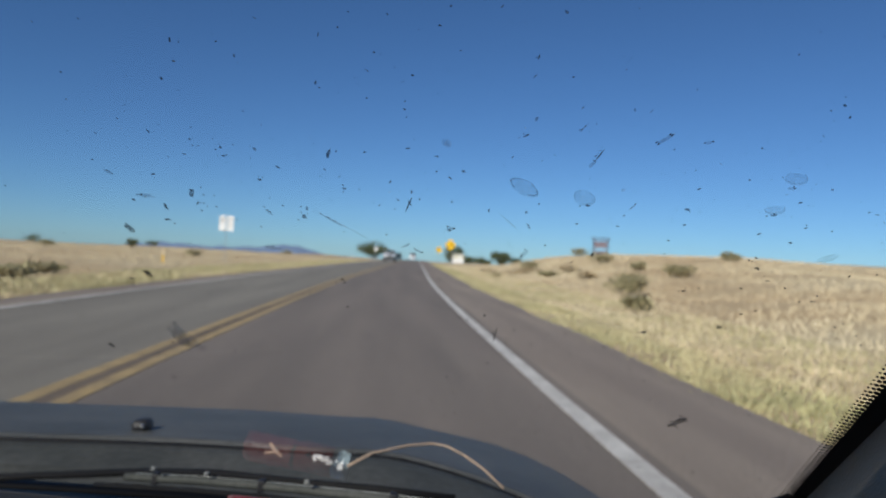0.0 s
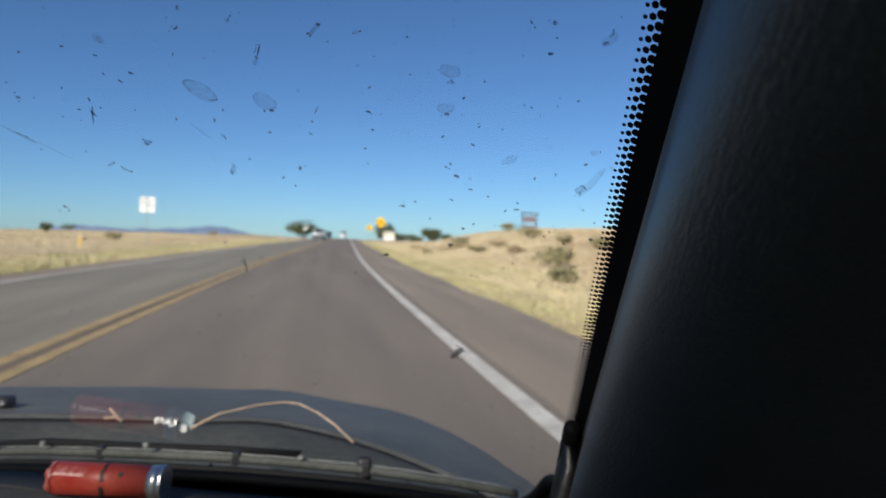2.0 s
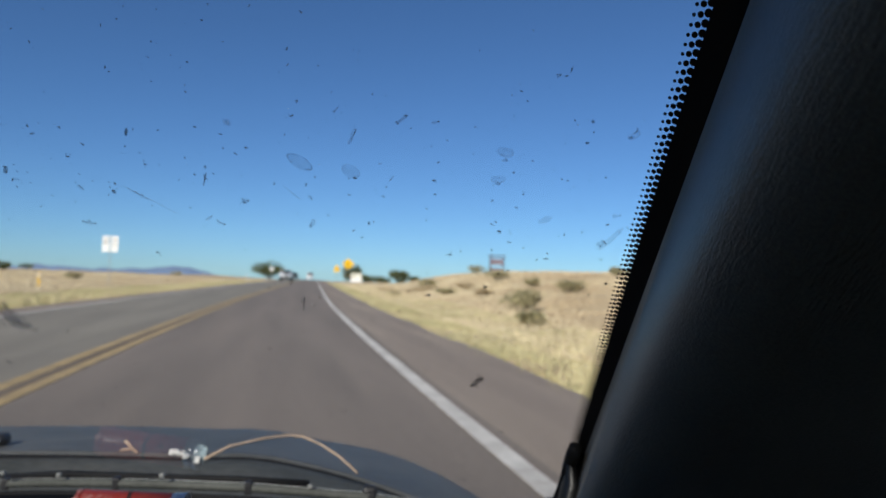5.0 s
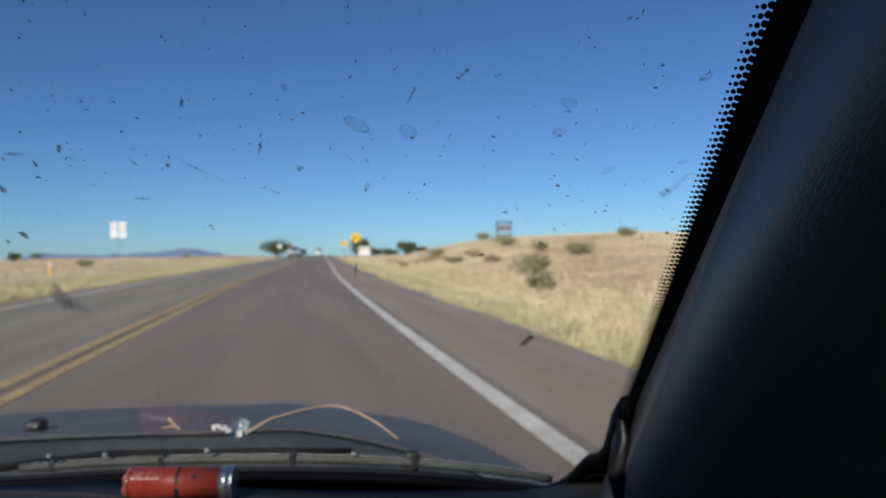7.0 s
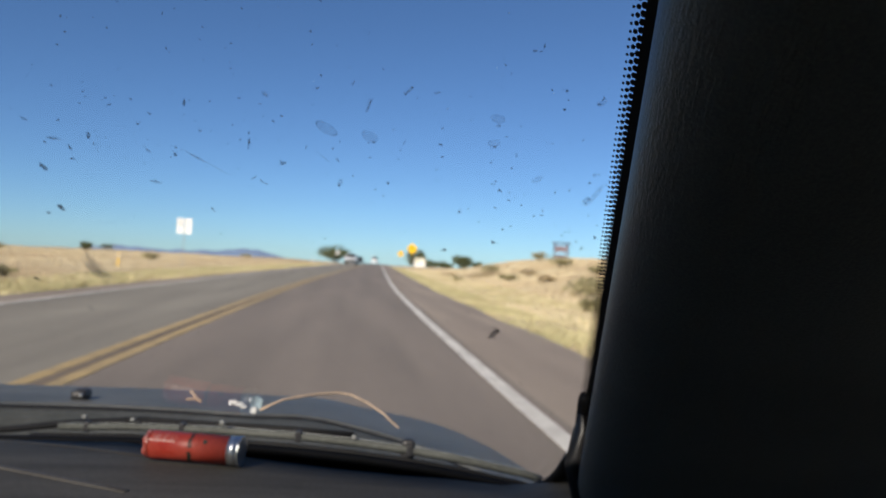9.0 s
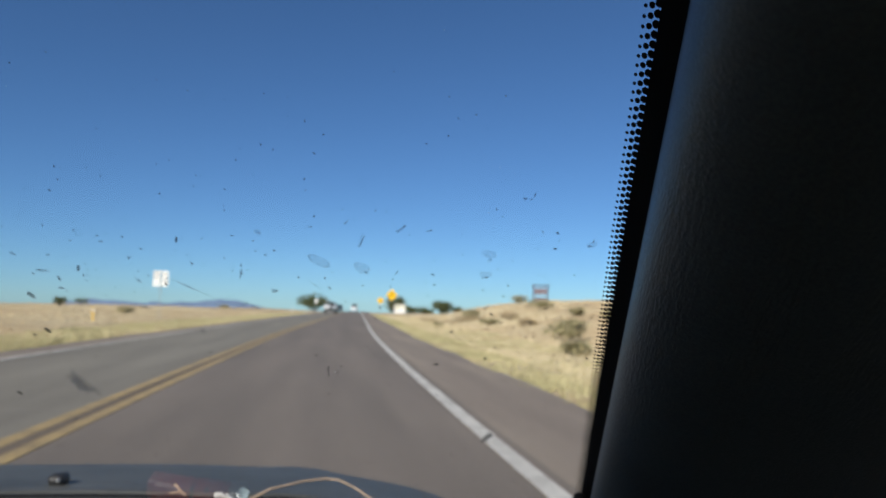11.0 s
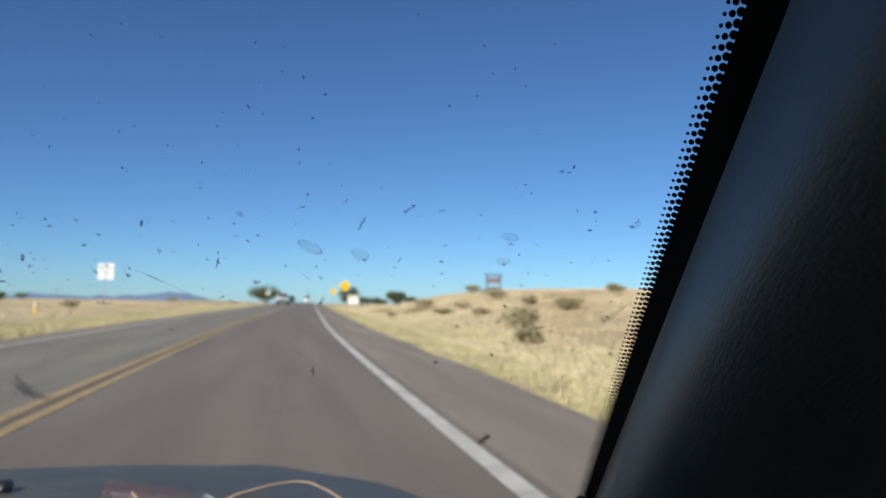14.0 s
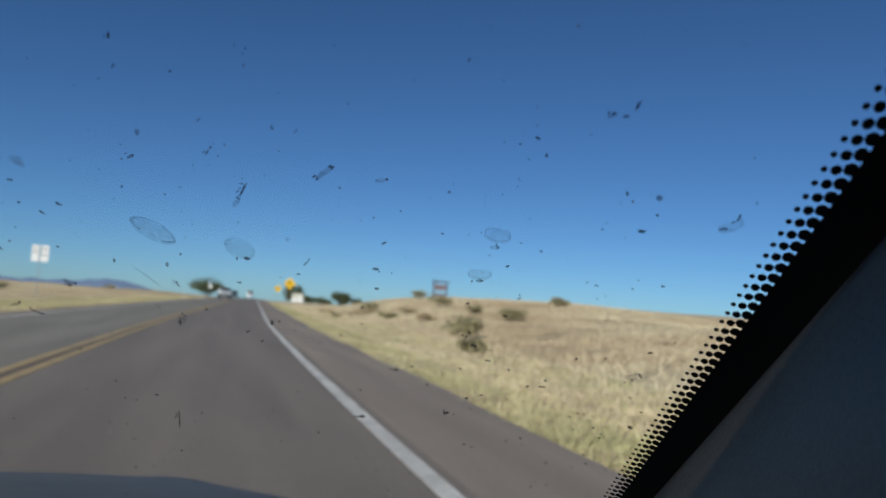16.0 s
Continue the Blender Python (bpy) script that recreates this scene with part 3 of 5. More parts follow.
def plate_sign(u, y, w, h, centre, posts, label, face, rows, turned=False, ink=None, group=""):
    x, _ = at_road(u, y)
    g = ground_z(x, y)
    ob = thing("road_sign", label, "road sign", Matrix.Translation((x, y, g)) @ Matrix.Rotation(math.pi if turned else 0, 4, "Z"), group)
    panel = part("panel", box(w, 0.005, h, (0, 0, centre), 0.002, seg=1), face, ob, "rectangular sheet-metal panel")
    if rows:
        bars(panel, rows, 0, centre, -0.005, ink or M_INK, 9)
    for dx in posts:
        part("post", box(0.05, 0.04, centre + h / 2 + 0.25, (dx, 0.026, (centre + h / 2 - 0.25) / 2), 0.004), M_STEEL, ob, "galvanised steel post")
    return ob


plate_sign(-7.6, 153, 0.68, 0.76, 2.25, (0,), "small white sign on a thin post across the road", M_SIGN_WHITE, ((0.15, 0.08, 0.4), (-0.1, 0.12, 0.3)))
pair = plate_sign(-14.5, 59, 0.50, 1.20, 3.1, (0.31,), "pair of white sign panels on one tall post", M_SIGN_WHITE, ((0.4, 0.08, 0.3), (0.1, 0.1, 0.36)))
part("panel", box(0.50, 0.005, 1.20, (0.62, 0, 3.1), 0.002, seg=1), M_SIGN_WHITE, pair, "rectangular sheet-metal panel with grey marks")
for dz in (0.3, -0.1):
    part("lettering_bar", box(0.34, 0.004, 0.1, (0.62, -0.005, 3.1 + dz)), M_STEEL, pair)
limit = plate_sign(4.3, -83, 0.76, 0.96, 1.75, (0,), "white speed limit sign on one post by the shoulder", M_SIGN_WHITE, ((-0.2, 0.34, 0.5),))
for txt, dz in (("SPEED", 0.28), ("LIMIT", 0.10)):
    cu = bpy.data.curves.new("words", "FONT")
    cu.body, cu.size, cu.align_x, cu.extrude = txt, 0.16, "CENTER", 0.001
    tmp = bpy.data.objects.new("tmp", cu)
    me = bpy.data.meshes.new_from_object(tmp)
    bpy.data.objects.remove(tmp)
    me.materials.append(M_INK)
    wd = new("lettering", me)
    wd.parent = limit
    wd.matrix_basis = pose(0, -0.006, 1.75 + dz, 90)
two = plate_sign(-13.4, -5, 1.25, 0.68, 2.3, (-0.42, 0.42), "white sign panel under a grey diamond back on two posts", M_SIGN_WHITE, ())
bm = box(0.8, 0.006, 1.1, (0, 0.0, 3.3), 0.002, seg=1)
part("upper_panel", bm, M_SIGN_BACK, two, "bare grey aluminium panel back")
for dx in (-0.42, 0.42):
    part("post", box(0.05, 0.04, 1.3, (dx, 0.026, 3.25), 0.004), M_STEEL, two, "galvanised steel post")


def marker(u, y, tall, material, label):
    x, _ = at_road(u, y)
    ob = thing("marker_post", label, "marker post", Matrix.Translation((x, y, ground_z(x, y))))
    bm = box(0.10, 0.03, tall + 0.2, (0, 0, tall / 2 - 0.1), 0.012)
    part("stake", bm, material, ob)
    part("band", box(0.104, 0.034, 0.12, (0, 0, tall * 0.82)), M_SIGN_WHITE if material != M_PLASTIC_WHITE else M_STEEL, ob, "reflective band")


marker(-10.3, 129, 1.2, M_PLASTIC_WHITE, "slim white plastic marker post in dry grass")
marker(-14.2, 45, 0.75, M_PLASTIC_YELLOW, "yellow plastic marker post in dry grass")
marker(-9.0, -104, 1.1, M_PLASTIC_WHITE, "slim white plastic marker post near the tree shade")


def billboard(u, y):
    x, _ = at_road(u, y)
    ob = thing("billboard", "weathered timber roadside sign with two faded panels", "billboard", Matrix.Translation((x, y, ground_z(x, y) - 0.1)) @ Matrix.Rotation(radians(6), 4, "Z"))
    for dx in (-2.1, 2.1):
        part("post", box(0.4, 0.34, 6.9, (dx, 0, 3.2), 0.03), M_WOOD_BLUE, ob, "blue-grey timber post")
    part("crossbeam", box(5.6, 0.4, 0.42, (0, 0, 6.7), 0.03), M_WOOD_BLUE, ob, "blue-grey timber crossbeam")
    for k, (z, h) in enumerate(((4.9, 1.75), (2.3, 1.5))):
        panel = part("panel", box(3.7, 0.08, h, (0, -0.02, z), 0.015), M_PANEL_PALE, ob, "pale faded sign panel")
        bars(panel, ((0.34, 0.4, 2.9), (-0.3, 0.42, 3.2)), 0, z, -0.07, M_FADED_INK, 20 + k)
        part("hanger", box(3.85, 0.12, 0.12, (0, 0, z + h / 2 + 0.09)), M_WOOD_BLUE, ob)


billboard(53.5, 205)


def cabinet(u, y):
    x, _ = at_road(u, y)
    ob = thing("utility_shed", "small cream and white utility shed beside trees", "shed", Matrix.Translation((x, y, ground_z(x, y) - 0.05)))
    part("wall", box(2.9, 2.0, 1.2, (0, 0, 0.6), 0.02), M_SIGN_WHITE, ob, "white painted lower wall")
    part("wall", box(2.86, 1.96, 1.2, (0, 0, 1.8), 0.02), M_CREAM, ob, "cream upper wall")
    part("roof", box(3.1, 2.2, 0.1, (0, 0, 2.45), 0.01), M_CREAM, ob, "flat cream roof")
    part("door", box(0.9, 0.04, 1.9, (0.4, -1.01, 1.0), 0.01), M_SIGN_WHITE, ob, "white door")


cabinet(12.2, 197)


def wheel(parent, x, y, r, w):
    m = Matrix.Translation((x, y, r)) @ Matrix.Rotation(radians(90), 4, "Y")
    t = part("wheel", cyl(r, w, m, 28, bevel=0.03), M_TYRE, parent, "black rubber tyre", True)
    part("rim", cyl(r * 0.6, w + 0.02, m, 18, bevel=0.01), M_RIM, t, "grey alloy rim")


def pickup(x, y, z, heading, label, paint):
    """A pickup truck that faces -y."""
    ob = thing("pickup_truck", label, "truck", Matrix.Translation((x, y, z)) @ Matrix.Rotation(heading, 4, "Z"))
    low = [(-2.75, 0.55), (-2.85, 0.75), (-2.8, 1.12), (-2.6, 1.22), (-1.3, 1.3), (-1.2, 1.32), (2.9, 1.32), (2.95, 0.6), (2.8, 0.5), (-2.6, 0.5)]
    part("body", prism(low, -0.98, 0.98, 0.04), paint, ob, "white painted body with bonnet and bed sides", True)
    cab = [(-1.25, 1.30), (-0.55, 1.86), (-0.35, 1.92), (1.05, 1.92), (1.25, 1.86), (1.4, 1.30)]
    part("cab", prism(cab, -0.86, 0.86, 0.05), paint, ob, "white painted crew cab", True)
    part("windscreen", surface(lambda u, v: (u, -1.235 + 0.62 * v - 0.02, 1.36 + 0.5 * v), steps(-0.74, 0.74, 5), (0, 1), 0.01), M_CAR_GLASS, ob, "dark tinted windscreen")
    for s in (-1, 1):
        part("side_window", prism([(-0.85, 1.38), (-0.45, 1.78), (0.2, 1.8), (0.2, 1.38)], s * 0.855, s * 0.875), M_CAR_GLASS, ob, "dark tinted side window")
        part("side_window", prism([(0.28, 1.38), (0.28, 1.8), (1.0, 1.8), (1.2, 1.38)], s * 0.855, s * 0.875), M_CAR_GLASS, ob, "dark tinted side window")
        part("mirror", box(0.2, 0.1, 0.26, (s * 1.06, -0.85, 1.45), 0.03), M_BLACK_PLASTIC, ob, "black door mirror")
        part("headlight", box(0.32, 0.06, 0.2, (s * 0.74, -2.82, 1.02), 0.02), M_HEADLIGHT, ob, "clear headlamp")
        for wy in (-1.85, 1.9):
            wheel(ob, s * 0.86, wy, 0.4, 0.27)
    part("grille", box(1.05, 0.06, 0.34, (0, -2.82, 1.0), 0.02), M_TRUCK_WHITE, ob, "white grille surround")
    for s in (-1, 1):
        for dz in (0.08, -0.08):
            part("grille_opening", box(0.42, 0.03, 0.11, (s * 0.26, -2.855, 1.0 + dz), 0.01), M_BLACK_PLASTIC, ob, "black grille opening")
    part("bumper", box(2.0, 0.2, 0.32, (0, -2.83, 0.62), 0.04), M_BLACK_PLASTIC, ob, "black front bumper")
    part("skid_plate", box(1.1, 0.12, 0.18, (0, -2.82, 0.4), 0.03), M_STEEL, ob)
    return ob


TX, TY = at_road(-3.75, 128)
pickup(TX, TY, sag(TY), -0.04, "white pickup truck on the oncoming lane", M_TRUCK_WHITE)
tr = thing("utility_trailer", "low white utility trailer behind the pickup", "trailer", Matrix.Translation((TX + 0.22, TY + 5.6, sag(TY))) @ Matrix.Rotation(-0.04, 4, "Z"))
part("deck", box(1.9, 3.2, 0.12, (0, 0, 0.6), 0.02), M_TRUCK_WHITE, tr, "white steel deck")
for s in (-1, 1):
    part("side_rail", box(0.06, 3.2, 0.4, (s * 0.93, 0, 0.86), 0.01), M_TRUCK_WHITE, tr, "white side rail")
    part("fender", box(0.28, 0.9, 0.08, (s * 1.08, 0.2, 0.78), 0.03), M_TRUCK_WHITE, tr, "white fender")
    wheel(tr, s * 1.08, 0.2, 0.34, 0.2)
part("load", box(1.5, 1.4, 0.5, (0, -0.3, 0.92), 0.1), M_CREAM, tr, "pale covered load")
part("drawbar", box(0.1, 1.3, 0.1, (0, -2.1, 0.55), 0.01), M_STEEL, tr, "steel drawbar")


def far_car(u, y, paint, label, w, h, l, turned):
    x, _ = at_road(u, y)
    ob = thing("car", label, "car", Matrix.Translation((x, y, sag(y))) @ Matrix.Rotation(-0.04, 4, "Z"))
    part("body", prism([(-l / 2, 0.35), (-l / 2, 0.8), (-l / 2 + 0.9, 0.95), (l / 2, 0.95), (l / 2, 0.35)], -w / 2, w / 2, 0.05), paint, ob, "", True)
    part("cabin", prism([(-l / 2 + 0.8, 0.95), (-l / 2 + 1.4, h), (l / 2 - 0.3, h), (l / 2 - 0.1, 0.95)], -w / 2 + 0.1, w / 2 - 0.1, 0.05), paint, ob, "", True)
    for s in (-1, 1):
        part("window", box(w - 0.4, 0.03, h - 1.15, (0, s * (l / 2 - 0.2) if s > 0 else -l / 2 + 1.05, (h + 0.95) / 2), 0.01), M_CAR_GLASS, ob, "dark glass")
        for wy in (-l / 2 + 0.8, l / 2 - 0.8):
            wheel(ob, s * (w / 2 - 0.1), wy, 0.33, 0.2)


far_car(-3.8, 186, M_TRUCK_DARK, "dark car on the oncoming lane near the crest", 1.8, 1.7, 4.6, True)
far_car(-0.2, 225, M_TRUCK_WHITE, "white van on the lane ahead near the crest", 2.0, 2.3, 5.2, False)
big = bush("mesquite_tree", "large leafy green tree shading the far lane", *at_road(-12.0, -137), 11.0, 8.0, 6000, M_LEAF, 77, 0.2, 0.25)

# ---------------------------------------------------------------- our car
XC = -0.25
car = thing("passenger_car", "slate blue sedan with a bug-spattered windscreen on the road", "car", Matrix.Translation((XC, 0, 0)))
car_at = Matrix.Translation((-XC, 0, 0))


def cpart(name, bm, material, label="", smooth=False, parent=None):
    """A part of the car, given in road coordinates."""
    bm.transform(car_at)
    return part(name, bm, material, parent or car, label, smooth)


GN = Vector((0.176, 0.627, 1.0)).normalized()


def dot_x(y):
    """The inner rim of the dotted band on the passenger side."""
    d = y - 0.4
    return 0.3242 + 0.2909 * d + 0.0198 * d * d


def gz(x, y):
    """The glass: nearly flat, curling down towards the pillars."""
    x = x if x > XC else 2 * XC - x
    curl = max(0.0, (x - dot_x(y) + 0.075) / 0.075)
    q = max(x, 0.08)
    z = 1.00616 - 0.6272 * (y - 0.6) - 0.1763 * (q - 0.2) + 0.1229 * (q - 0.2) ** 2
    if x < 0.08:
        z += 0.3114 * (0.33 * 0.33 - (x - XC) ** 2)
    return z - 0.0162 * min(curl, 1.6) ** 2 * (1 - smooth01((y - 0.53) / 0.09))


def gp(x, y, off=0.0):
    return Vector((x, y, gz(x, y))) + GN * off


def blend(x, table):
    """Straight runs between the pairs of a short table."""
    for (x0, y0), (x1, y1) in zip(table, table[1:]):
        if x <= x1:
            return y0 + (y1 - y0) * (x - x0) / (x1 - x0)
    return table[-1][1]


def foot_y(x):
    """The line along which the wiper rests at the foot of the glass."""
    x = x if x > XC else 2 * XC - x
    if x < 0.03:
        return 0.752 + 0.063 * (1 - ((x - XC) / 0.28) ** 2)
    return blend(x, ((0.03, 0.752), (0.07, 0.7315), (0.11, 0.712), (0.155, 0.6938), (0.20, 0.679), (0.24, 0.6702), (0.28, 0.6652), (0.31, 0.6655), (0.335, 0.668), (0.37, 0.674), (0.385, 0.680), (0.42, 0.70)))


def base_y(x):
    """The lower rim of the clear glass."""
    return foot_y(x) - 0.006


def left_x(x):
    return 2 * XC - x


# windscreen sheet
def glass_sheet(u, v):
    y = -0.12 + v * 0.90
    r = dot_x(y) + 0.07
    return gp(XC + (r - XC) * u, y)


sheet = surface(glass_sheet, steps(-1, 1, 121), steps(0, 1, 13))
for f in sheet.faces:
    if f.normal.z > 0:
        f.normal_flip()
screen = cpart("windscreen", sheet, M_GLASS, "clear windscreen with dried insect stains", True)


def frit_rim(side):
    """Inner rim of the solid black band: down the pillar side, round the corner, in along the base."""
    pts = []
    for y in steps(-0.1, 0.57, 24):
        pts.append((dot_x(y) + 0.0029, y, (0.08, 0.0)))
    for x, y, a in ((0.3775, 0.585, 4), (0.3815, 0.605, 8), (0.3838, 0.622, 14), (0.3840, 0.636, 24), (0.3815, 0.651, 40), (0.3755, 0.662, 58), (0.3690, 0.667, 74)):
        pts.append((x, y, (0.08 * math.cos(radians(a)), 0.05 * math.sin(radians(a)))))
    for x in steps(0.355, XC, 30):
        pts.append((x, base_y(x), (0, 0.05)))
    return [((x if side > 0 else left_x(x)), y, (d[0] * side, d[1])) for x, y, d in pts]


for side in (1, -1):
    bm = bmesh.new()
    rim = frit_rim(side)
    inner = [bm.verts.new(gp(x, y, -0.0012)) for x, y, d in rim]
    for q in (0.12, 0.3, 0.55, 1.0):
        outer = [bm.verts.new(gp(x + d[0] * q, y + d[1] * q, -0.0012)) for x, y, d in rim]
        for i in range(len(rim) - 1):
            bm.faces.new((inner[i], inner[i + 1], outer[i + 1], outer[i]))
        inner = outer
    cpart("frit_band", bm, M_FRIT, "solid black ceramic border", parent=screen)
    vs, fs = [], []
    y = -0.08
    while y < 0.59:
        pitch = 0.00195
        for col, r in ((0.0, 0.00038), (0.0012, 0.00062), (0.0025, 0.00080)):
            yy = y + (pitch * 0.42 if col != 0.0012 else 0)
            b = len(vs)
            for a in range(10):
                t = 2 * math.pi * a / 10
                x = dot_x(yy) + col + r * 0.95 * math.cos(t)
                p = gp(x if side > 0 else left_x(x), yy + r * 1.1 * math.sin(t), -0.0010)
                vs.append(p + Vector((-XC, 0, 0)))
            fs.append(tuple(range(b, b + 10)))
        y += pitch
    tagged(raw("frit_dots", vs, fs, M_FRIT, screen, "graded rows of black ceramic dots"), kind="stuff")

# dried insects and smears on the glass: x, y, length and width in millimetres, turn
SPOTS_A = (
    (0.1751, 0.3866, 3.3, 1.1, 111), (0.1952, 0.3974, 6.3, 0.7, 105), (0.1957, 0.3927, 1.4, 0.7, 97), (0.1674, 0.4116, 1.6, 1.9, 28), (0.1683, 0.4079, 1.7, 0.9, 105), (0.2089, 0.3411, 0.9, 0.5, 120),
    (0.2176, 0.349, 1.2, 0.5, 99), (0.2179, 0.3532, 1.2, 0.5, 123), (0.1733, 0.3673, 1.3, 0.6, 106), (0.1745, 0.356, 1.3, 0.4, 107), (0.1785, 0.3533, 0.6, 0.5, 163), (0.1925, 0.3686, 0.9, 0.6, 163),
    (0.2205, 0.3629, 1.4, 0.8, 97), (0.2194, 0.3677, 1.7, 0.6, 136), (0.2074, 0.382, 1.5, 0.9, 7), (0.1568, 0.391, 1.2, 1.1, 46), (0.1567, 0.4013, 1.8, 0.7, 173), (0.1786, 0.3971, 1.8, 0.9, 173),
)
SPOTS_B = (
    (0.2245, 0.3905, 1.5, 0.7, 95), (0.2204, 0.3392, 1.1, 0.6, 14), (0.2505, 0.3262, 0.8, 0.5, 157), (0.2556, 0.3212, 1.1, 0.5, 139), (0.229, 0.3576, 1.0, 0.4, 136), (0.2601, 0.3768, 1.6, 0.9, 167),
    (0.2616, 0.3817, 1.1, 0.7, 154), (0.2474, 0.3843, 0.9, 0.7, 161), (0.2424, 0.3546, 0.9, 0.3, 115), (0.2659, 0.3543, 0.6, 0.5, 152), (0.2678, 0.3628, 0.7, 0.4, 151), (0.2907, 0.3365, 1.2, 0.6, 152),
    (0.292, 0.3425, 1.3, 0.7, 152), (0.2825, 0.3563, 0.7, 0.7, 144), (0.2774, 0.3759, 1.2, 0.6, 124), (0.2927, 0.3565, 0.9, 0.4, 151), (0.3001, 0.3487, 0.9, 0.5, 136), (0.287, 0.4145, 2.3, 1.5, 129),
)
SPOTS_C = (
    (0.2828, 0.3865, 1.9, 1.1, 172), (0.2799, 0.385, 0.8, 0.7, 145), (0.2886, 0.4052, 1.1, 0.9, 141), (0.2719, 0.4049, 1.7, 1.2, 165), (0.3073, 0.3626, 1.3, 0.6, 120), (0.3172, 0.384, 1.4, 1.3, 126),
    (0.3083, 0.3902, 0.8, 0.5, 130), (0.227, 0.4487, 10.5, 0.6, 88), (0.2382, 0.3836, 1.6, 0.9, 168), (0.277, 0.3691, 2.0, 0.8, 147), (0.2485, 0.3586, 0.9, 0.6, 129), (0.2463, 0.3614, 0.9, 0.5, 130),
    (0.2809, 0.3294, 1.2, 0.5, 136), (0.2361, 0.3682, 3.9, 0.5, 106), (0.1128, 0.4364, 3.5, 3.7, 163), (0.1374, 0.4167, 2.2, 0.6, 119), (0.1274, 0.4217, 3.0, 1.2, 81), (0.1262, 0.4275, 2.4, 1.0, 164),
)
SPOTS_D = (
    (0.1274, 0.4092, 2.2, 0.7, 150), (0.1117, 0.4597, 4.6, 3.2, 76), (0.1043, 0.4652, 1.6, 2.0, 17), (0.1902, 0.391, 1.2, 0.5, 120), (0.0785, 0.5225, 4.0, 3.6, 45), (0.1366, 0.4131, 4.2, 1.3, 115),
    (0.1183, 0.4221, 1.4, 1.2, 165), (0.1424, 0.3711, 1.2, 0.7, 166), (0.1383, 0.3766, 1.0, 0.9, 166), (0.1429, 0.366, 1.5, 0.6, 111), (0.27, 0.4288, 2.0, 1.8, 9), (0.2597, 0.37, 1.3, 0.5, 132),
    (0.2504, 0.3619, 0.6, 0.5, 158),
)
TRACES_A = (
    (0.1576, 0.4131, 2.8, 1.3, 40), (0.2067, 0.4027, 2.4, 2.5, 8), (0.2261, 0.395, 2.8, 1.0, 48), (0.2305, 0.3625, 2.4, 0.5, 118), (0.2559, 0.3575, 1.7, 1.0, 145), (0.2273, 0.406, 4.6, 1.6, 107),
    (0.2484, 0.3805, 2.7, 0.5, 110), (0.2761, 0.3603, 2.0, 1.2, 147), (0.2996, 0.3342, 1.7, 0.7, 126), (0.2999, 0.3318, 1.5, 0.5, 88), (0.309, 0.3704, 4.5, 2.0, 100), (0.2476, 0.36, 5.0, 1.0, 125),
    (0.2794, 0.3301, 1.7, 0.9, 117), (0.2812, 0.3272, 2.2, 0.5, 88), (0.2352, 0.3712, 2.8, 1.0, 116), (0.175, 0.4103, 7.6, 0.9, 22), (0.1568, 0.4287, 5.5, 1.5, 174), (0.1951, 0.414, 3.8, 0.9, 144),
)
TRACES_B = (
    (0.1989, 0.4147, 3.7, 0.9, 20), (0.1221, 0.4189, 4.6, 2.1, 165), (0.1143, 0.4128, 2.9, 1.5, 13), (0.2907, 0.3362, 1.1, 0.5, 141),
    (0.2921, 0.3424, 1.3, 0.7, 139), (0.3262, 0.5905, 6.5, 0.9, 12), (0.3278, 0.594, 3.0, 0.8, 80), (0.3254, 0.5138, 3.2, 0.7, 35),
)
SMUDGES = (
    (0.1148, 0.5039, 12.0, 5.4, 162), (0.1134, 0.4963, 17.1, 4.6, 82), (0.1120, 0.5000, 9.0, 7.0, 40),
)
VEILS = (
    (0.2029, 0.3747, 2.4, 2.1, 50), (0.1782, 0.4113, 22.0, 0.6, 22), (0.221, 0.395, 9.1, 0.5, 34), (0.2927, 0.3733, 6.8, 2.5, 122), (0.1239, 0.4187, 5.0, 1.8, 164), (0.3117, 0.3591, 1.4, 0.9, 135),
    (0.1146, 0.4998, 20.4, 13.6, 69), (0.0996, 0.5395, 5.2, 3.9, 65), (0.2022, 0.3746, 2.5, 2.0, 52), (0.2861, 0.3852, 1.4, 1.0, 141), (0.2443, 0.3762, 1.2, 1.2, 161),
)
PATCHES = (
    (0.2366, 0.3815, 6.6, 4.5, 13), (0.2754, 0.3577, 5.1, 3.5, 159), (0.2764, 0.3675, 4.9, 2.9, 147), (0.2999, 0.3331, 4.3, 1.9, 115), (0.3102, 0.3667, 13.2, 1.8, 98), (0.3074, 0.3582, 2.1, 1.5, 130),
)
RIMMED = (
    (0.2222, 0.3826, 8.0, 5.0, 20),
)
INSECT = (
    (0.3023, 0.4771, 11.6, 3.3, 99),
)


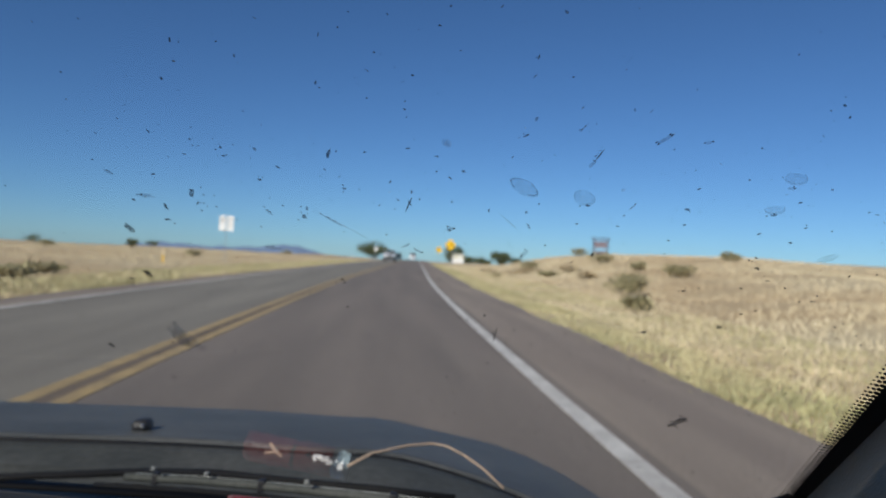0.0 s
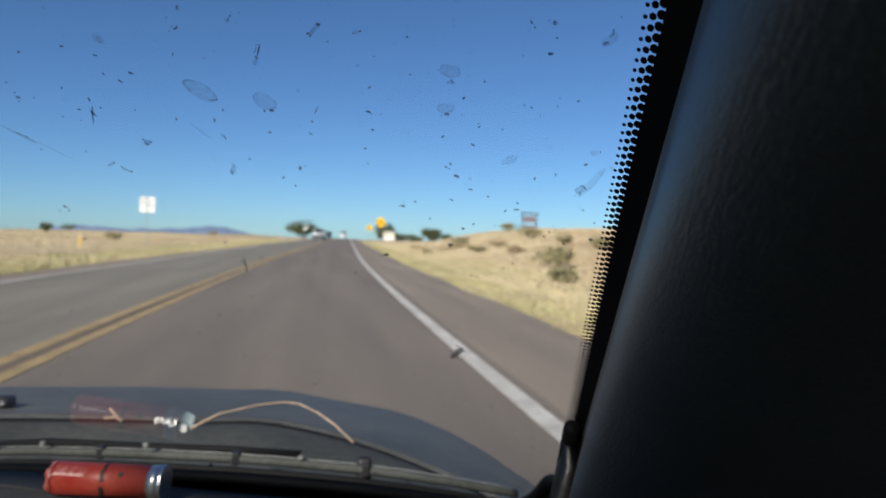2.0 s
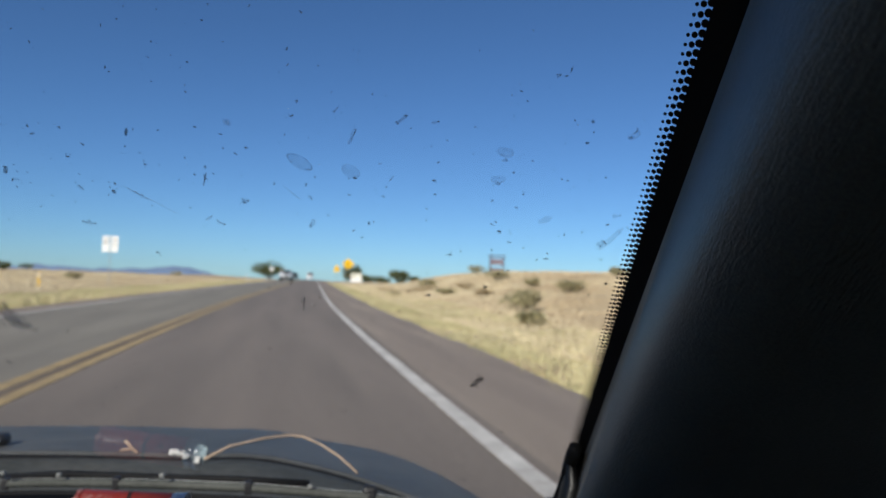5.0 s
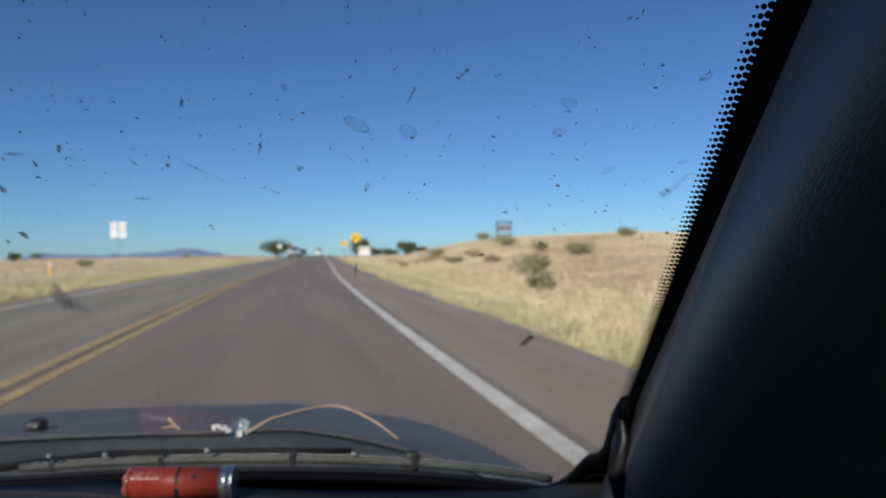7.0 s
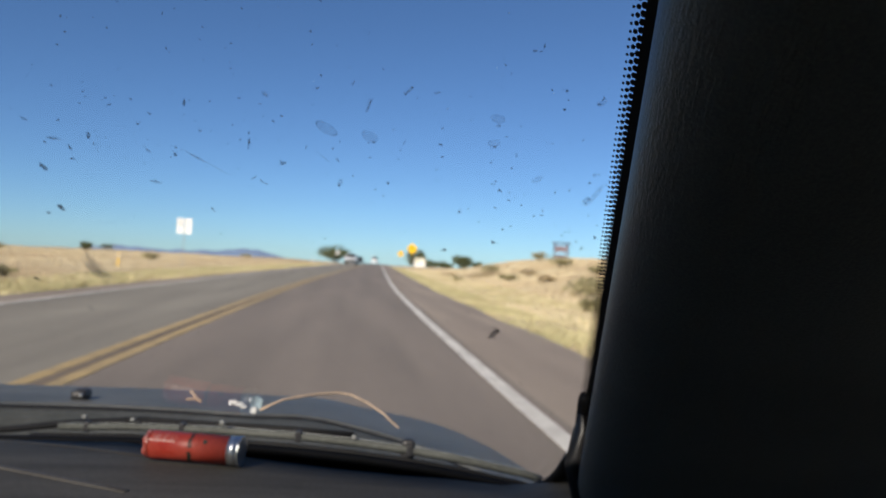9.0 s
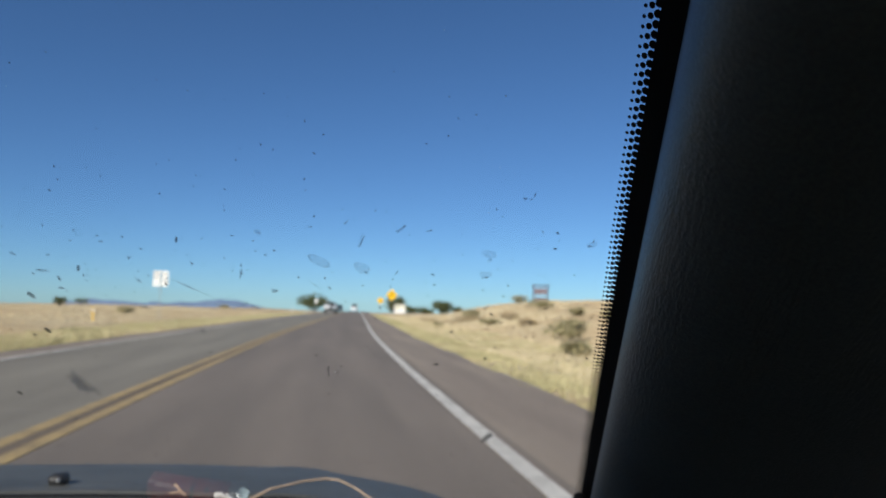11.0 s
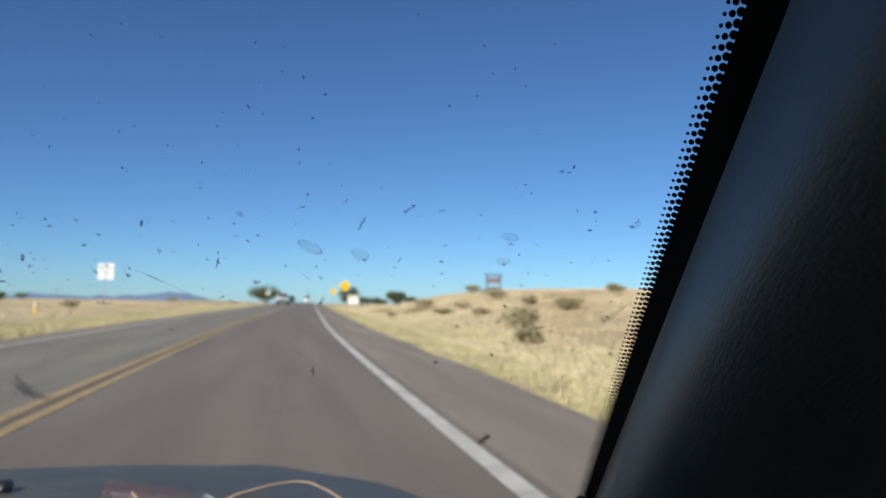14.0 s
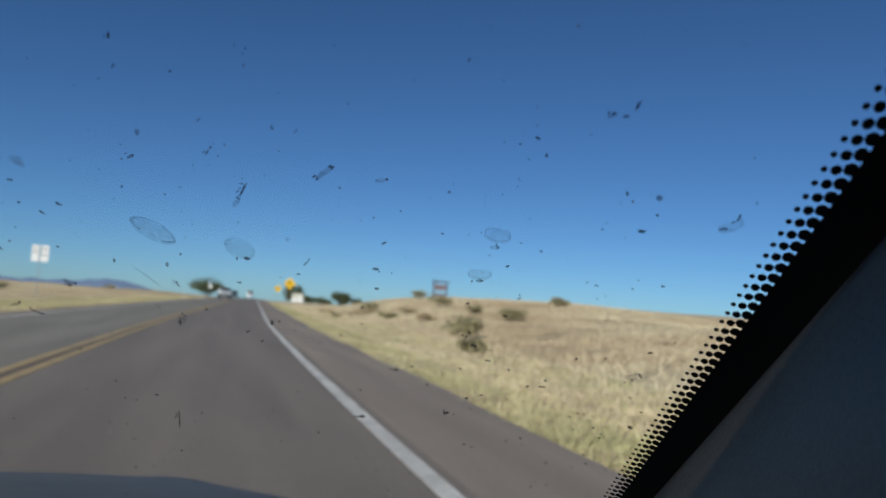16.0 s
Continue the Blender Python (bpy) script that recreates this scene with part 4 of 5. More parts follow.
def blot(rng, x, y, length, width, turn, off, n=14, rim=False):
    """A ragged flat stain lying on the glass; with rim a thin closed outline instead."""
    ca, sa = math.cos(radians(turn)), math.sin(radians(turn))
    def at(r, t, o):
        w = r * 0.8 * (0.72 + 0.5 * rng[int(t * len(rng)) % len(rng)])
        u, v = w * length * 0.0005 * math.cos(t * 2 * math.pi), w * width * 0.0005 * math.sin(t * 2 * math.pi)
        return gp(x + u * ca - v * sa, y + u * sa * 1.15 + v * ca * 1.15, o)
    bm = bmesh.new()
    if rim:
        a = [bm.verts.new(at(1.0, k / n, off)) for k in range(n)]
        b = [bm.verts.new(at(0.94 - 0.13 * rng[(k * 5 + 3) % len(rng)], k / n, off)) for k in range(n)]
        for k in range(n):
            if k % n not in (2, 3, 4):
                bm.faces.new((a[k], a[(k + 1) % n], b[(k + 1) % n], b[k]))
    else:
        c = bm.verts.new(gp(x, y, off + 0.0003))
        a = [bm.verts.new(at(1.0, k / n, off)) for k in range(n)]
        for k in range(n):
            bm.faces.new((c, a[k], a[(k + 1) % n]))
    return bm


rs = random.Random(5)


def ragged(low=0.0, span=1.0):
    return [low + span * rs.random() for _ in range(14)]


for x, y, ln, wd, turn in VEILS:
    cpart("smear", blot(ragged(), x, y, ln, wd, turn, 0.0006), M_SMEAR, "thin translucent smear", parent=screen)
for x, y, ln, wd, turn in PATCHES:
    edge = ragged(0.5, 0.3)
    cpart("smear", blot(edge, x, y, ln, wd, turn, 0.0006), M_SMEAR, "thin translucent smear", parent=screen)
    cpart("smear_rim", blot(edge, x, y, ln, wd, turn, 0.001, rim=True), M_SMEAR, "faint dried rim", parent=screen)
for x, y, ln, wd, turn in SMUDGES:
    cpart("smear", blot(ragged(0.3, 0.7), x, y, ln, wd, turn, 0.0006), M_SMUDGE, "cloudy bluish insect smudge", parent=screen)
    for q in range(4):
        cpart("insect_stain", blot(ragged(), x + rs.gauss(0, 0.0035), y + rs.gauss(0, 0.0045), rs.uniform(0.8, 2.0), rs.uniform(0.4, 0.8), rs.uniform(0, 180), 0.0009, 8), M_BUG, parent=screen)
for x, y, ln, wd, turn in RIMMED:
    soft = [q + 0.1 * rs.random() for q in (1.0, 0.78, 0.55, 0.42, 0.46, 0.6, 0.8, 1.0, 0.75, 0.52, 0.42, 0.44, 0.58, 0.78)]
    cpart("smear", blot(soft, x, y, ln, wd, turn, 0.0006), M_SMEAR, "thin translucent smear", parent=screen)
    cpart("smear_rim", blot(soft, x, y, ln, wd, turn, 0.001, rim=True), M_RING, "dark dried rim", parent=screen)
for x, y, ln, wd, turn in TRACES_A + TRACES_B:
    cpart("insect_stain", blot(ragged(), x, y, ln, wd, turn, 0.0007), M_RING, "faded insect trace", parent=screen)
    ca, sa = math.cos(radians(turn)), math.sin(radians(turn))
    for q in range(3):
        k = rs.uniform(-0.42, 0.42) * ln * 0.001
        cpart("insect_stain", blot(ragged(), x + k * ca + rs.gauss(0, wd * 0.0002), y + 1.15 * k * sa + rs.gauss(0, wd * 0.0002), max(0.6, ln * 0.16), max(0.4, wd * 0.35), turn + rs.uniform(-30, 30), 0.0009, 8), M_BUG, parent=screen)
for x, y, ln, wd, turn in SPOTS_A + SPOTS_B + SPOTS_C + SPOTS_D:
    cpart("insect_stain", blot(ragged(), x, y, ln, wd, turn, 0.0008), M_BUG, "dried insect stain", parent=screen)
    if ln > 1.5:
        for q in range(2):
            cpart("insect_stain", blot(ragged(), x + rs.gauss(0, 0.0009), y + rs.gauss(0, 0.0011), ln * 0.28, wd * 0.5, rs.uniform(0, 180), 0.0008, 8), M_BUG, parent=screen)
for x, y, ln, wd, turn in INSECT:
    body = cpart("insect_stain", blot(ragged(0.4, 0.6), x, y, ln, wd, turn, 0.0009), M_BUG, "squashed insect with bent legs", parent=screen)
    ca, sa = math.cos(radians(turn)), math.sin(radians(turn))
    for k, out, bent in ((-0.36, 1.5, 20), (-0.2, -1.3, -35), (0.1, 1.4, -20), (0.3, -1.6, 30), (0.42, 1.0, 60)):
        dx = k * ln * 0.001
        cpart("insect_stain", blot(ragged(0.5, 0.5), x + dx * ca - out * 0.001 * sa, y + 1.15 * (dx * sa + out * 0.001 * ca), 3.2, 0.5, turn + 70 + bent, 0.0009, 8), M_BUG, parent=screen)

# countless fine specks
vs, fs = [], []
rng = random.Random(17)
clusters = [(rng.uniform(-0.05, 0.33), rng.uniform(0.30, 0.62)) for _ in range(26)]
for i in range(6800):
    if i % 3 == 0:
        c = rng.choice(clusters)
        x, y = c[0] + rng.gauss(0, 0.014), c[1] + rng.gauss(0, 0.02)
    else:
        x, y = rng.uniform(-0.2, 0.36), rng.uniform(0.24, 0.66)
    if x > dot_x(y) - 0.002 or rng.random() > 0.25 + 0.75 * smooth01((y - 0.30) / 0.09):
        continue
    r = 0.00009 + (0.00013 + 0.00017 * smooth01((y - 0.31) / 0.08)) * rng.random() ** 5
    st, turn = 1 + 1.6 * rng.random() ** 2, rng.uniform(0, 3.14)
    b = len(vs)
    for a in range(6):
        t = a * math.pi / 3
        u, v = r * st * math.cos(t) * rng.uniform(0.7, 1.2), r * math.sin(t) * rng.uniform(0.7, 1.2)
        vs.append(gp(x + u * math.cos(turn) - v * math.sin(turn), y + u * math.sin(turn) + v * math.cos(turn), 0.0007) + Vector((-XC, 0, 0)))
    fs.append(tuple(range(b, b + 6)))
tagged(raw("dirt_specks", vs, fs, M_BUG, screen, "fine dark dirt specks"), kind="stuff")
# Small glints on the stained glass, painted as pale specks.
vs, fs = [], []
for i in range(130):
    x, y, r = rng.uniform(-0.1, 0.34), rng.uniform(0.28, 0.6), rng.uniform(0.00008, 0.0002)
    b = len(vs)
    vs += [gp(x + r * math.cos(a * 1.257), y + r * math.sin(a * 1.257), -0.0007) + Vector((-XC, 0, 0)) for a in range(5)]
    fs.append(tuple(range(b, b + 5)))
tagged(raw("glint_specks", vs, fs, M_SCRAP, screen, "tiny pale specks painted as glints on the glass"), kind="stuff")


# pillar trims
def trim_edge(y):
    return Vector((0.3303 + 0.2928 * (y - 0.4), y, 1.0847 - 0.6381 * (y - 0.4)))


TRIM = [(0.012, 0.006, 0.006), (0.004, 0.003, 0.003), (0.0006, 0.001, 0.001), (0.0, -0.003, -0.001), (-0.006, -0.016, -0.002), (-0.0132, -0.031, -0.0037), (-0.0196, -0.046, -0.0055),
        (-0.0222, -0.057, -0.007), (-0.020, -0.069, -0.009), (-0.010, -0.082, -0.010), (0.010, -0.092, -0.010), (0.045, -0.098, -0.010), (0.10, -0.101, -0.010), (0.23, -0.102, -0.010), (0.26, 0.0, 0.0)]


def trim_fn(side):
    def fn(u, v):
        y = -0.14 + 0.92 * u
        k = min(int(v), len(TRIM))
        if k == 0:
            p = gp(dot_x(y) + 0.03, y, -0.004)
        else:
            p = trim_edge(y) + Vector(TRIM[k - 1])
        return p if side > 0 else Vector((left_x(p.x), p.y, p.z))
    return fn


for side in (1, -1):
    ob = cpart("pillar_trim", surface(trim_fn(side), steps(0, 1, 40), list(range(len(TRIM) + 1))), M_TRIM, "grained black vinyl pillar trim", True)
    sub = ob.modifiers.new("round", "SUBSURF")
    sub.levels = sub.render_levels = 2

# rubber seal at the foot of the pillar
for side in (1, -1):
    pts = [(0.376, 0.555, 0.996), (0.365, 0.522, 1.018), (0.3548, 0.494, 1.0290), (0.3512, 0.490, 1.016), (0.3470, 0.487, 1.000), (0.3520, 0.491, 0.985), (0.3615, 0.496, 0.970), (0.3725, 0.499, 0.9545), (0.386, 0.503, 0.935)]
    cpart("rubber_seal", tube([(p[0] if side > 0 else left_x(p[0]), p[1], p[2]) for p in pts], 0.0042, 12), M_SEAL, "black rubber weather seal", True)


for side in (1, -1):
    rim = [gp(x - side * 0.001, y + 0.001, -0.0045) for x, y, d in frit_rim(side) if y > 0.47]
    cpart("base_seal", tube(rim, 0.0032, 8), M_RUBBER, "black rubber seal round the glass foot", True)


# dash: its rear rim follows the foot of the glass
def dash_z(x, y):
    a = abs(x - XC)
    top = 0.954 - 0.006 * (a / 0.8) ** 2 - 0.2 * min(0.05, 0.045 * (max(0, a - 0.40) / 0.236) ** 1.5)
    rear = foot_y(x) - 0.020
    low = min(top, gz(min(max(x, left_x(0.40)), 0.40), foot_y(x)) + 0.002)
    k = min(1.0, max(0.0, (rear - y) / (rear - 0.58)))
    return low + (top - low) * (1 - (1 - k) ** 4) + min(0.05, 4.5 * max(0, a - 0.59) ** 2) - 2.2 * max(0, 0.455 - y) ** 2


def dash_fn(u, v):
    x, k = XC + u * 0.80, int(v)
    rear = foot_y(x) - 0.020
    if k == 0:
        return Vector((x, rear + 0.003, dash_z(x, rear) - 0.03))
    if k < 10:
        y = rear + (0.40 - rear) * (k - 1) / 8
        return Vector((x, y, dash_z(x, y)))
    return Vector((x, *((0.385, 0.918), (0.38, 0.87), (0.40, 0.78), (0.46, 0.66), (0.55, 0.5))[k - 10]))


dash = cpart("dashboard", surface(dash_fn, steps(-1, 1, 41), list(range(15)), 0.012, Vector((0, 0.3, -1))), M_DASH, "dark brown-grey moulded dashboard top", True)
M_DASH_SEAM = mat("pale_dash_seam", (0.082, 0.074, 0.064), 0.7, vary=0.15, scale=20, fine=300)
for back, end, wide in ((0.052, 0.10, 0.0011), (0.124, 0.11, 0.0026)):
    pts = [(x, foot_y(x) - back, dash_z(x, foot_y(x) - back) + 0.0001) for x in steps(-0.60, end, 36)]
    cpart("dash_seam", tube(pts, wide, 8, flat=0.35), M_DASH_SEAM, "pale raised moulding seam", True, dash)

# bonnet, cowl and outer body
def hood_fn(x, y):
    a = abs(x - XC)
    z = 0.9302 - 0.184 * max(0, y - 0.8) ** 2 - 0.265 * max(0, a - 0.15) ** 2.5
    z += 0.006 * math.exp(-((a - 0.45) / 0.05) ** 2) - 1.2 * max(0, a - 0.6085) ** 2
    if y > 1.8:
        z -= 1.2 * (y - 1.8) ** 2
    return Vector((x, y, z))


def back_y(x):
    """The rear rim of the bonnet, two hands ahead of the foot of the glass."""
    a = abs(x - XC)
    return 0.955 - 0.14 * smooth01((a - 0.50) / 0.2)


cpart("bonnet", surface(lambda x, v: hood_fn(x, back_y(x) + (1.98 - back_y(x)) * v), steps(XC - 0.86, XC + 0.86, 45), steps(0, 1, 36), 0.012), M_PAINT, "faded slate blue bonnet with dusty clear coat", True)


# Added black strip that paints the dark gap behind the bonnet's sunlit rear edge.
cpart("rim_gap_shade", tube([hood_fn(x, back_y(x)) + Vector((0, -0.003, -0.0055)) for x in steps(XC - 0.78, XC + 0.78, 60)], 0.0065, 8), M_RUBBER, "black strip painting the shaded gap along the bonnet rim", True)


def cowl_fn(x, v):
    """From under the glass foot forward to the gap below the bonnet rim."""
    y0, y1 = foot_y(x), back_y(x)
    glass = gz(min(max(x, left_x(0.40)), 0.40), y0)
    rear = hood_fn(x, y1).z
    k = int(v)
    if k < 2:
        return Vector((x, y0 + (-0.03, 0.012)[k], glass - (0.016, 0.020)[k]))
    q = (0.3, 0.6, 0.85, 0.97, 1.1)[k - 2]
    z = (glass - 0.022) * (1 - q) + (rear - 0.001) * q
    return Vector((x, y0 + (y1 - y0) * q, min(z, rear - 0.016) if k == 6 else z))


cpart("cowl_panel", surface(cowl_fn, steps(XC - 0.84, XC + 0.84, 61), list(range(7)), 0.004), M_COWL, "dusty grey plastic cowl panel", True)


def strip_pt(x, off=0.0095, shift=0.0):
    return gp(x, foot_y(x) + shift, off)


blade = cpart("wiper_blade", tube([strip_pt(x, 0.0092) for x in steps(0.005, 0.385, 60)], 0.0032, 10, flat=0.9), M_WIPER, "weathered grey wiper blade along the glass base", True)
cpart("rubber_lip", tube([strip_pt(x, 0.003, 0.004) for x in steps(-0.02, 0.392, 60)], 0.0022, 6), M_RUBBER, "black rubber lip", True, blade)
# The blade's highlight is drawn as a thin pale rod on its upper edge.
cpart("highlight_rod", tube([strip_pt(x, 0.0118, 0.0012) for x in steps(0.012, 0.383, 60)], 0.0013, 6), M_BLADE_HIGHLIGHT, "thin pale rod painted as the highlight on the blade's upper edge", True, blade)
for x in (0.03, 0.112, 0.201, 0.282):
    p = strip_pt(x)
    bm = box(0.005, 0.008, 0.008, bevel=0.001)
    bm.transform(Matrix.Translation(p))
    cpart("clip", bm, M_BLACK_PLASTIC, "dark clip", parent=blade)
arm = cpart("wiper_arm", tube([gp(x, y, 0.0165) for x, y in ((-0.30, 0.862), (-0.16, 0.858), (-0.05, 0.808), (0.01, 0.771), (0.07, 0.735), (0.105, 0.7205), (0.14, 0.7075), (0.19, 0.688), (0.24, 0.675))], 0.0032, 10, 0.75), M_RUBBER, "black wiper arm", True)
for x, y in ((0.031, 0.738), (0.0715, 0.723), (0.144, 0.6885), (0.241, 0.667)):
    cpart("wiper_joint", box(0.0036, 0.0036, 0.0030, tuple(gp(x, y, 0.0118)), 0.0010), M_JOINT, "small pale wiper joint", parent=arm)
cpart("wiper_yoke", box(0.010, 0.009, 0.015, tuple(gp(0.281, 0.668, 0.011)), 0.003), M_BLACK_PLASTIC, "dark block joining arm and blade", parent=arm)
for x in (-0.063, left_x(-0.063)):
    p = hood_fn(x, 1.02)
    bm = box(0.019, 0.024, 0.012, (x, 1.02, p.z + 0.005), 0.005)
    nz = cpart("washer_nozzle", bm, M_BLACK_PLASTIC, "black washer nozzle", True)
    cpart("jet", cyl(0.0018, 0.004, Matrix.Translation((x + 0.004, 1.006, p.z + 0.007)) @ Matrix.Rotation(radians(90), 4, "X"), 8), M_SHELL_HEAD, "bright jet", parent=nz)

side_front = [(0.72, 0.24), (0.72, 0.70), (1.2, 0.66), (1.6, 0.58), (1.95, 0.46), (2.02, 0.40), (1.98, 0.26), (1.72, 0.24), (1.68, 0.46), (1.50, 0.62), (1.22, 0.62), (1.04, 0.46), (1.0, 0.24)]
for side in (1, -1):
    x0, x1 = (XC + side * 0.82, XC + side * 0.89)
    cpart("fender", prism(side_front, x0, x1, 0.012), M_PAINT, "slate blue front fender")
    for y0, y1 in ((0.715, -0.33), (-0.335, -1.30)):
        d = cpart("door", prism([(y0, 0.26), (y0, 0.88), (y1, 0.93), (y1, 0.26)], x0, x1, 0.012), M_PAINT, "slate blue door")
        cpart("door_handle", box(0.03, 0.16, 0.03, (x1 + side * 0.012, y1 + 0.16, 0.80), 0.008), M_PAINT, parent=d)
        cpart("inner_panel", prism([(y0 - 0.02, 0.26), (y0 - 0.02, 0.87), (y1 + 0.02, 0.92), (y1 + 0.02, 0.26)], x0 - side * 0.05, x0 - side * 0.002, 0.01), M_TRIM, "black vinyl door panel", parent=d)
        w = cpart("side_window", prism([(y0 - 0.1 if y0 > 0 else y0 - 0.04, 0.885 if y0 > 0 else 0.93), ((-0.02 if y0 > 0 else y0 - 0.04), 1.40), (y1 + 0.04 if y0 > 0 else y1 + 0.12, 1.42 if y0 > 0 else 1.38), (y1 + 0.04, 0.93)], x0 + side * 0.02, x0 + side * 0.024), M_SIDE_GLASS, "tinted side window", parent=d)
    cpart("centre_pillar", prism([(-0.29, 0.92), (-0.29, 1.44), (-0.38, 1.44), (-0.38, 0.92)], x0 - side * 0.03, x1 - side * 0.03, 0.01), M_TRIM, "black centre pillar")
    cpart("roof_rail", prism([(0.62, 0.92), (0.70, 0.88), (0.02, 1.44), (-1.45, 1.44), (-1.9, 0.98), (-1.8, 0.98), (-1.40, 1.385), (-0.02, 1.385)], x0 - side * 0.02, x1 - side * 0.03, 0.008), M_PAINT, "slate blue roof rail and outer pillar")
    cpart("quarter_panel", prism([(-1.305, 0.26), (-1.305, 0.93), (-1.9, 0.96), (-2.45, 0.92), (-2.5, 0.5), (-2.42, 0.28), (-2.1, 0.26), (-2.05, 0.48), (-1.9, 0.62), (-1.62, 0.62), (-1.45, 0.46), (-1.42, 0.26)], x0, x1, 0.012), M_PAINT, "slate blue rear quarter")
    for wy in (1.36, -1.76):
        m = Matrix.Translation((XC + side * 0.78, wy, 0.31)) @ Matrix.Rotation(radians(90), 4, "Y")
        t = cpart("wheel", cyl(0.31, 0.2, m, 28, bevel=0.03), M_TYRE, "black rubber tyre", True)
        cpart("rim", cyl(0.2, 0.215, m, 18, bevel=0.01), M_RIM, "grey alloy rim", parent=t)


def roof_fn(x, v):
    """The front rim, run forward unseen to block sun, bows back towards the sides."""
    y = 0.06 - min(0.03, 0.4 * (x - XC) ** 2)
    y += (-1.46 - y) * v
    return Vector((x, y, 1.475 - 0.05 * ((x - XC) / 0.8) ** 4 - 0.03 * max(0, -y - 0.7) ** 2 - 0.9 * max(0, y + 0.3) ** 2))


cpart("roof", surface(roof_fn, steps(XC - 0.84, XC + 0.84, 17), steps(0, 1, 23), 0.02), M_PAINT, "slate blue roof", True)
cpart("headliner", surface(lambda x, v: roof_fn(x, 0.03 + 0.94 * v) - Vector((0, 0, 0.04)), steps(XC - 0.8, XC + 0.8, 9), steps(0, 1, 17), 0.01), M_HEADLINER, "grey cloth headliner", True)


def header_fn(x, v):
    """Padded header above the glass, unseen and deepened to block sun; front rim bowed back towards the pillars."""
    y = -0.10 + v * (0.340 - min(0.022, 0.3 * (x - XC) ** 2))
    return Vector((x, y, 1.308 - 0.6085 * (y - 0.08)))


# Out of view; its depth sets where sun reaches the trim and dash.
cpart("sun_blocking_header", surface(header_fn, steps(XC - 0.75, XC + 0.75, 21), steps(0, 1, 6), 0.02), M_HEADLINER, "unseen grey header above the windscreen, deepened to block the sun", True)
cpart("rear_window", surface(lambda x, v: Vector((x, -1.46 - 0.44 * v, 1.42 - 0.46 * v)), steps(XC - 0.68, XC + 0.68, 5), (0, 1), 0.004), M_SIDE_GLASS, "tinted rear window")
cpart("boot_lid", surface(lambda x, v: Vector((x, -1.9 - 0.56 * v, 0.965 - 0.04 * v * v)), steps(XC - 0.82, XC + 0.82, 9), steps(0, 1, 5), 0.02), M_PAINT, "slate blue boot lid", True)
cpart("rear_bumper", box(1.74, 0.14, 0.62, (XC, -2.45, 0.58), 0.05), M_PAINT, "slate blue rear bumper")
cpart("front_bumper", box(1.74, 0.16, 0.34, (XC, 1.99, 0.42), 0.05), M_PAINT, "slate blue front bumper")
cpart("grille", box(0.8, 0.06, 0.12, (XC, 2.02, 0.56), 0.02), M_BLACK_PLASTIC, "black grille")
for side in (1, -1):
    cpart("headlight", box(0.36, 0.08, 0.14, (XC + side * 0.62, 1.99, 0.50), 0.03), M_HEADLIGHT, "clear headlamp")
    cpart("tail_light", box(0.3, 0.06, 0.16, (XC + side * 0.66, -2.5, 0.78), 0.02), M_SHELL_RED, "red tail lamp")
for side in (1, -1):
    cpart("pillar_base", box(0.16, 0.36, 0.5, (XC + side * 0.735, 0.46, 0.70), 0.05), M_TRIM, "black vinyl dash end panel")
cpart("floor_pan", box(1.66, 3.9, 0.06, (XC, -0.25, 0.25), 0.02), M_BLACK_PLASTIC, "black floor")
cpart("firewall", box(1.64, 0.04, 0.64, (XC, 0.78, 0.56)), M_BLACK_PLASTIC, "black firewall")
for side in (1, -1):
    sx = XC + side * 0.38
    cpart("seat", box(0.5, 0.5, 0.18, (sx, -0.55, 0.5), 0.06), M_DASH, "dark cloth front seat", True)
    cpart("seat_back", box(0.5, 0.14, 0.62, (sx, -0.86, 0.85), 0.06), M_DASH, "dark cloth seat back", True)
cpart("rear_seat", box(1.4, 0.5, 0.3, (XC, -1.5, 0.5), 0.06), M_DASH, "dark cloth rear bench", True)

# ---------------------------------------------------------------- loose things on the dash and cowl
sh = thing("shotgun_shell", "spent red plastic shotgun shell lying on the dash", "shell", Matrix.Translation((0.1375, 0.6515, 0.9630)) @ Matrix.Rotation(radians(-11), 4, "Z") @ Matrix.Rotation(radians(0.8), 4, "Y") @ Matrix.Scale(0.93, 4))
ROT = Matrix.Rotation(radians(90), 4, "Y")
part("hull", cyl(0.0101, 0.059, Matrix.Translation((-0.0055, 0, 0)) @ ROT, 28, bevel=0.0012), M_SHELL_RED, sh, "red plastic hull", True)
for a0, a1, w in ((-150, -95, 0.0030), (-78, 10, 0.0022), (30, 75, 0.0026)):
    part("printed_band", surface(lambda u, v: Vector((-0.003 + w * (v - 0.5) + 0.0004 * math.sin(9 * u), 0.01025 * math.sin(u), 0.01025 * math.cos(u))), steps(radians(a0), radians(a1), 9), (0, 1)), M_INK, sh, "worn dark printed band")
bm = bmesh.new()
rings = []
for k, (px, pr, amp) in enumerate(((-0.0345, 0.0102, 0.0), (-0.0365, 0.0100, 0.0003), (-0.0380, 0.0090, 0.0007), (-0.0376, 0.0062, 0.0010), (-0.0362, 0.002, 0.0006))):
    rings.append([bm.verts.new((px + 0.0009 * amp / 0.0012 * math.cos(i * math.pi / 2 + k), (pr + amp * math.cos(i * math.pi / 2)) * math.sin(i * math.pi / 12), (pr + amp * math.cos(i * math.pi / 2)) * math.cos(i * math.pi / 12))) for i in range(24)])
for a, b in zip(rings, rings[1:]):
    for i in range(24):
        bm.faces.new((a[i], a[(i + 1) % 24], b[(i + 1) % 24], b[i]))
bm.faces.new(rings[-1])
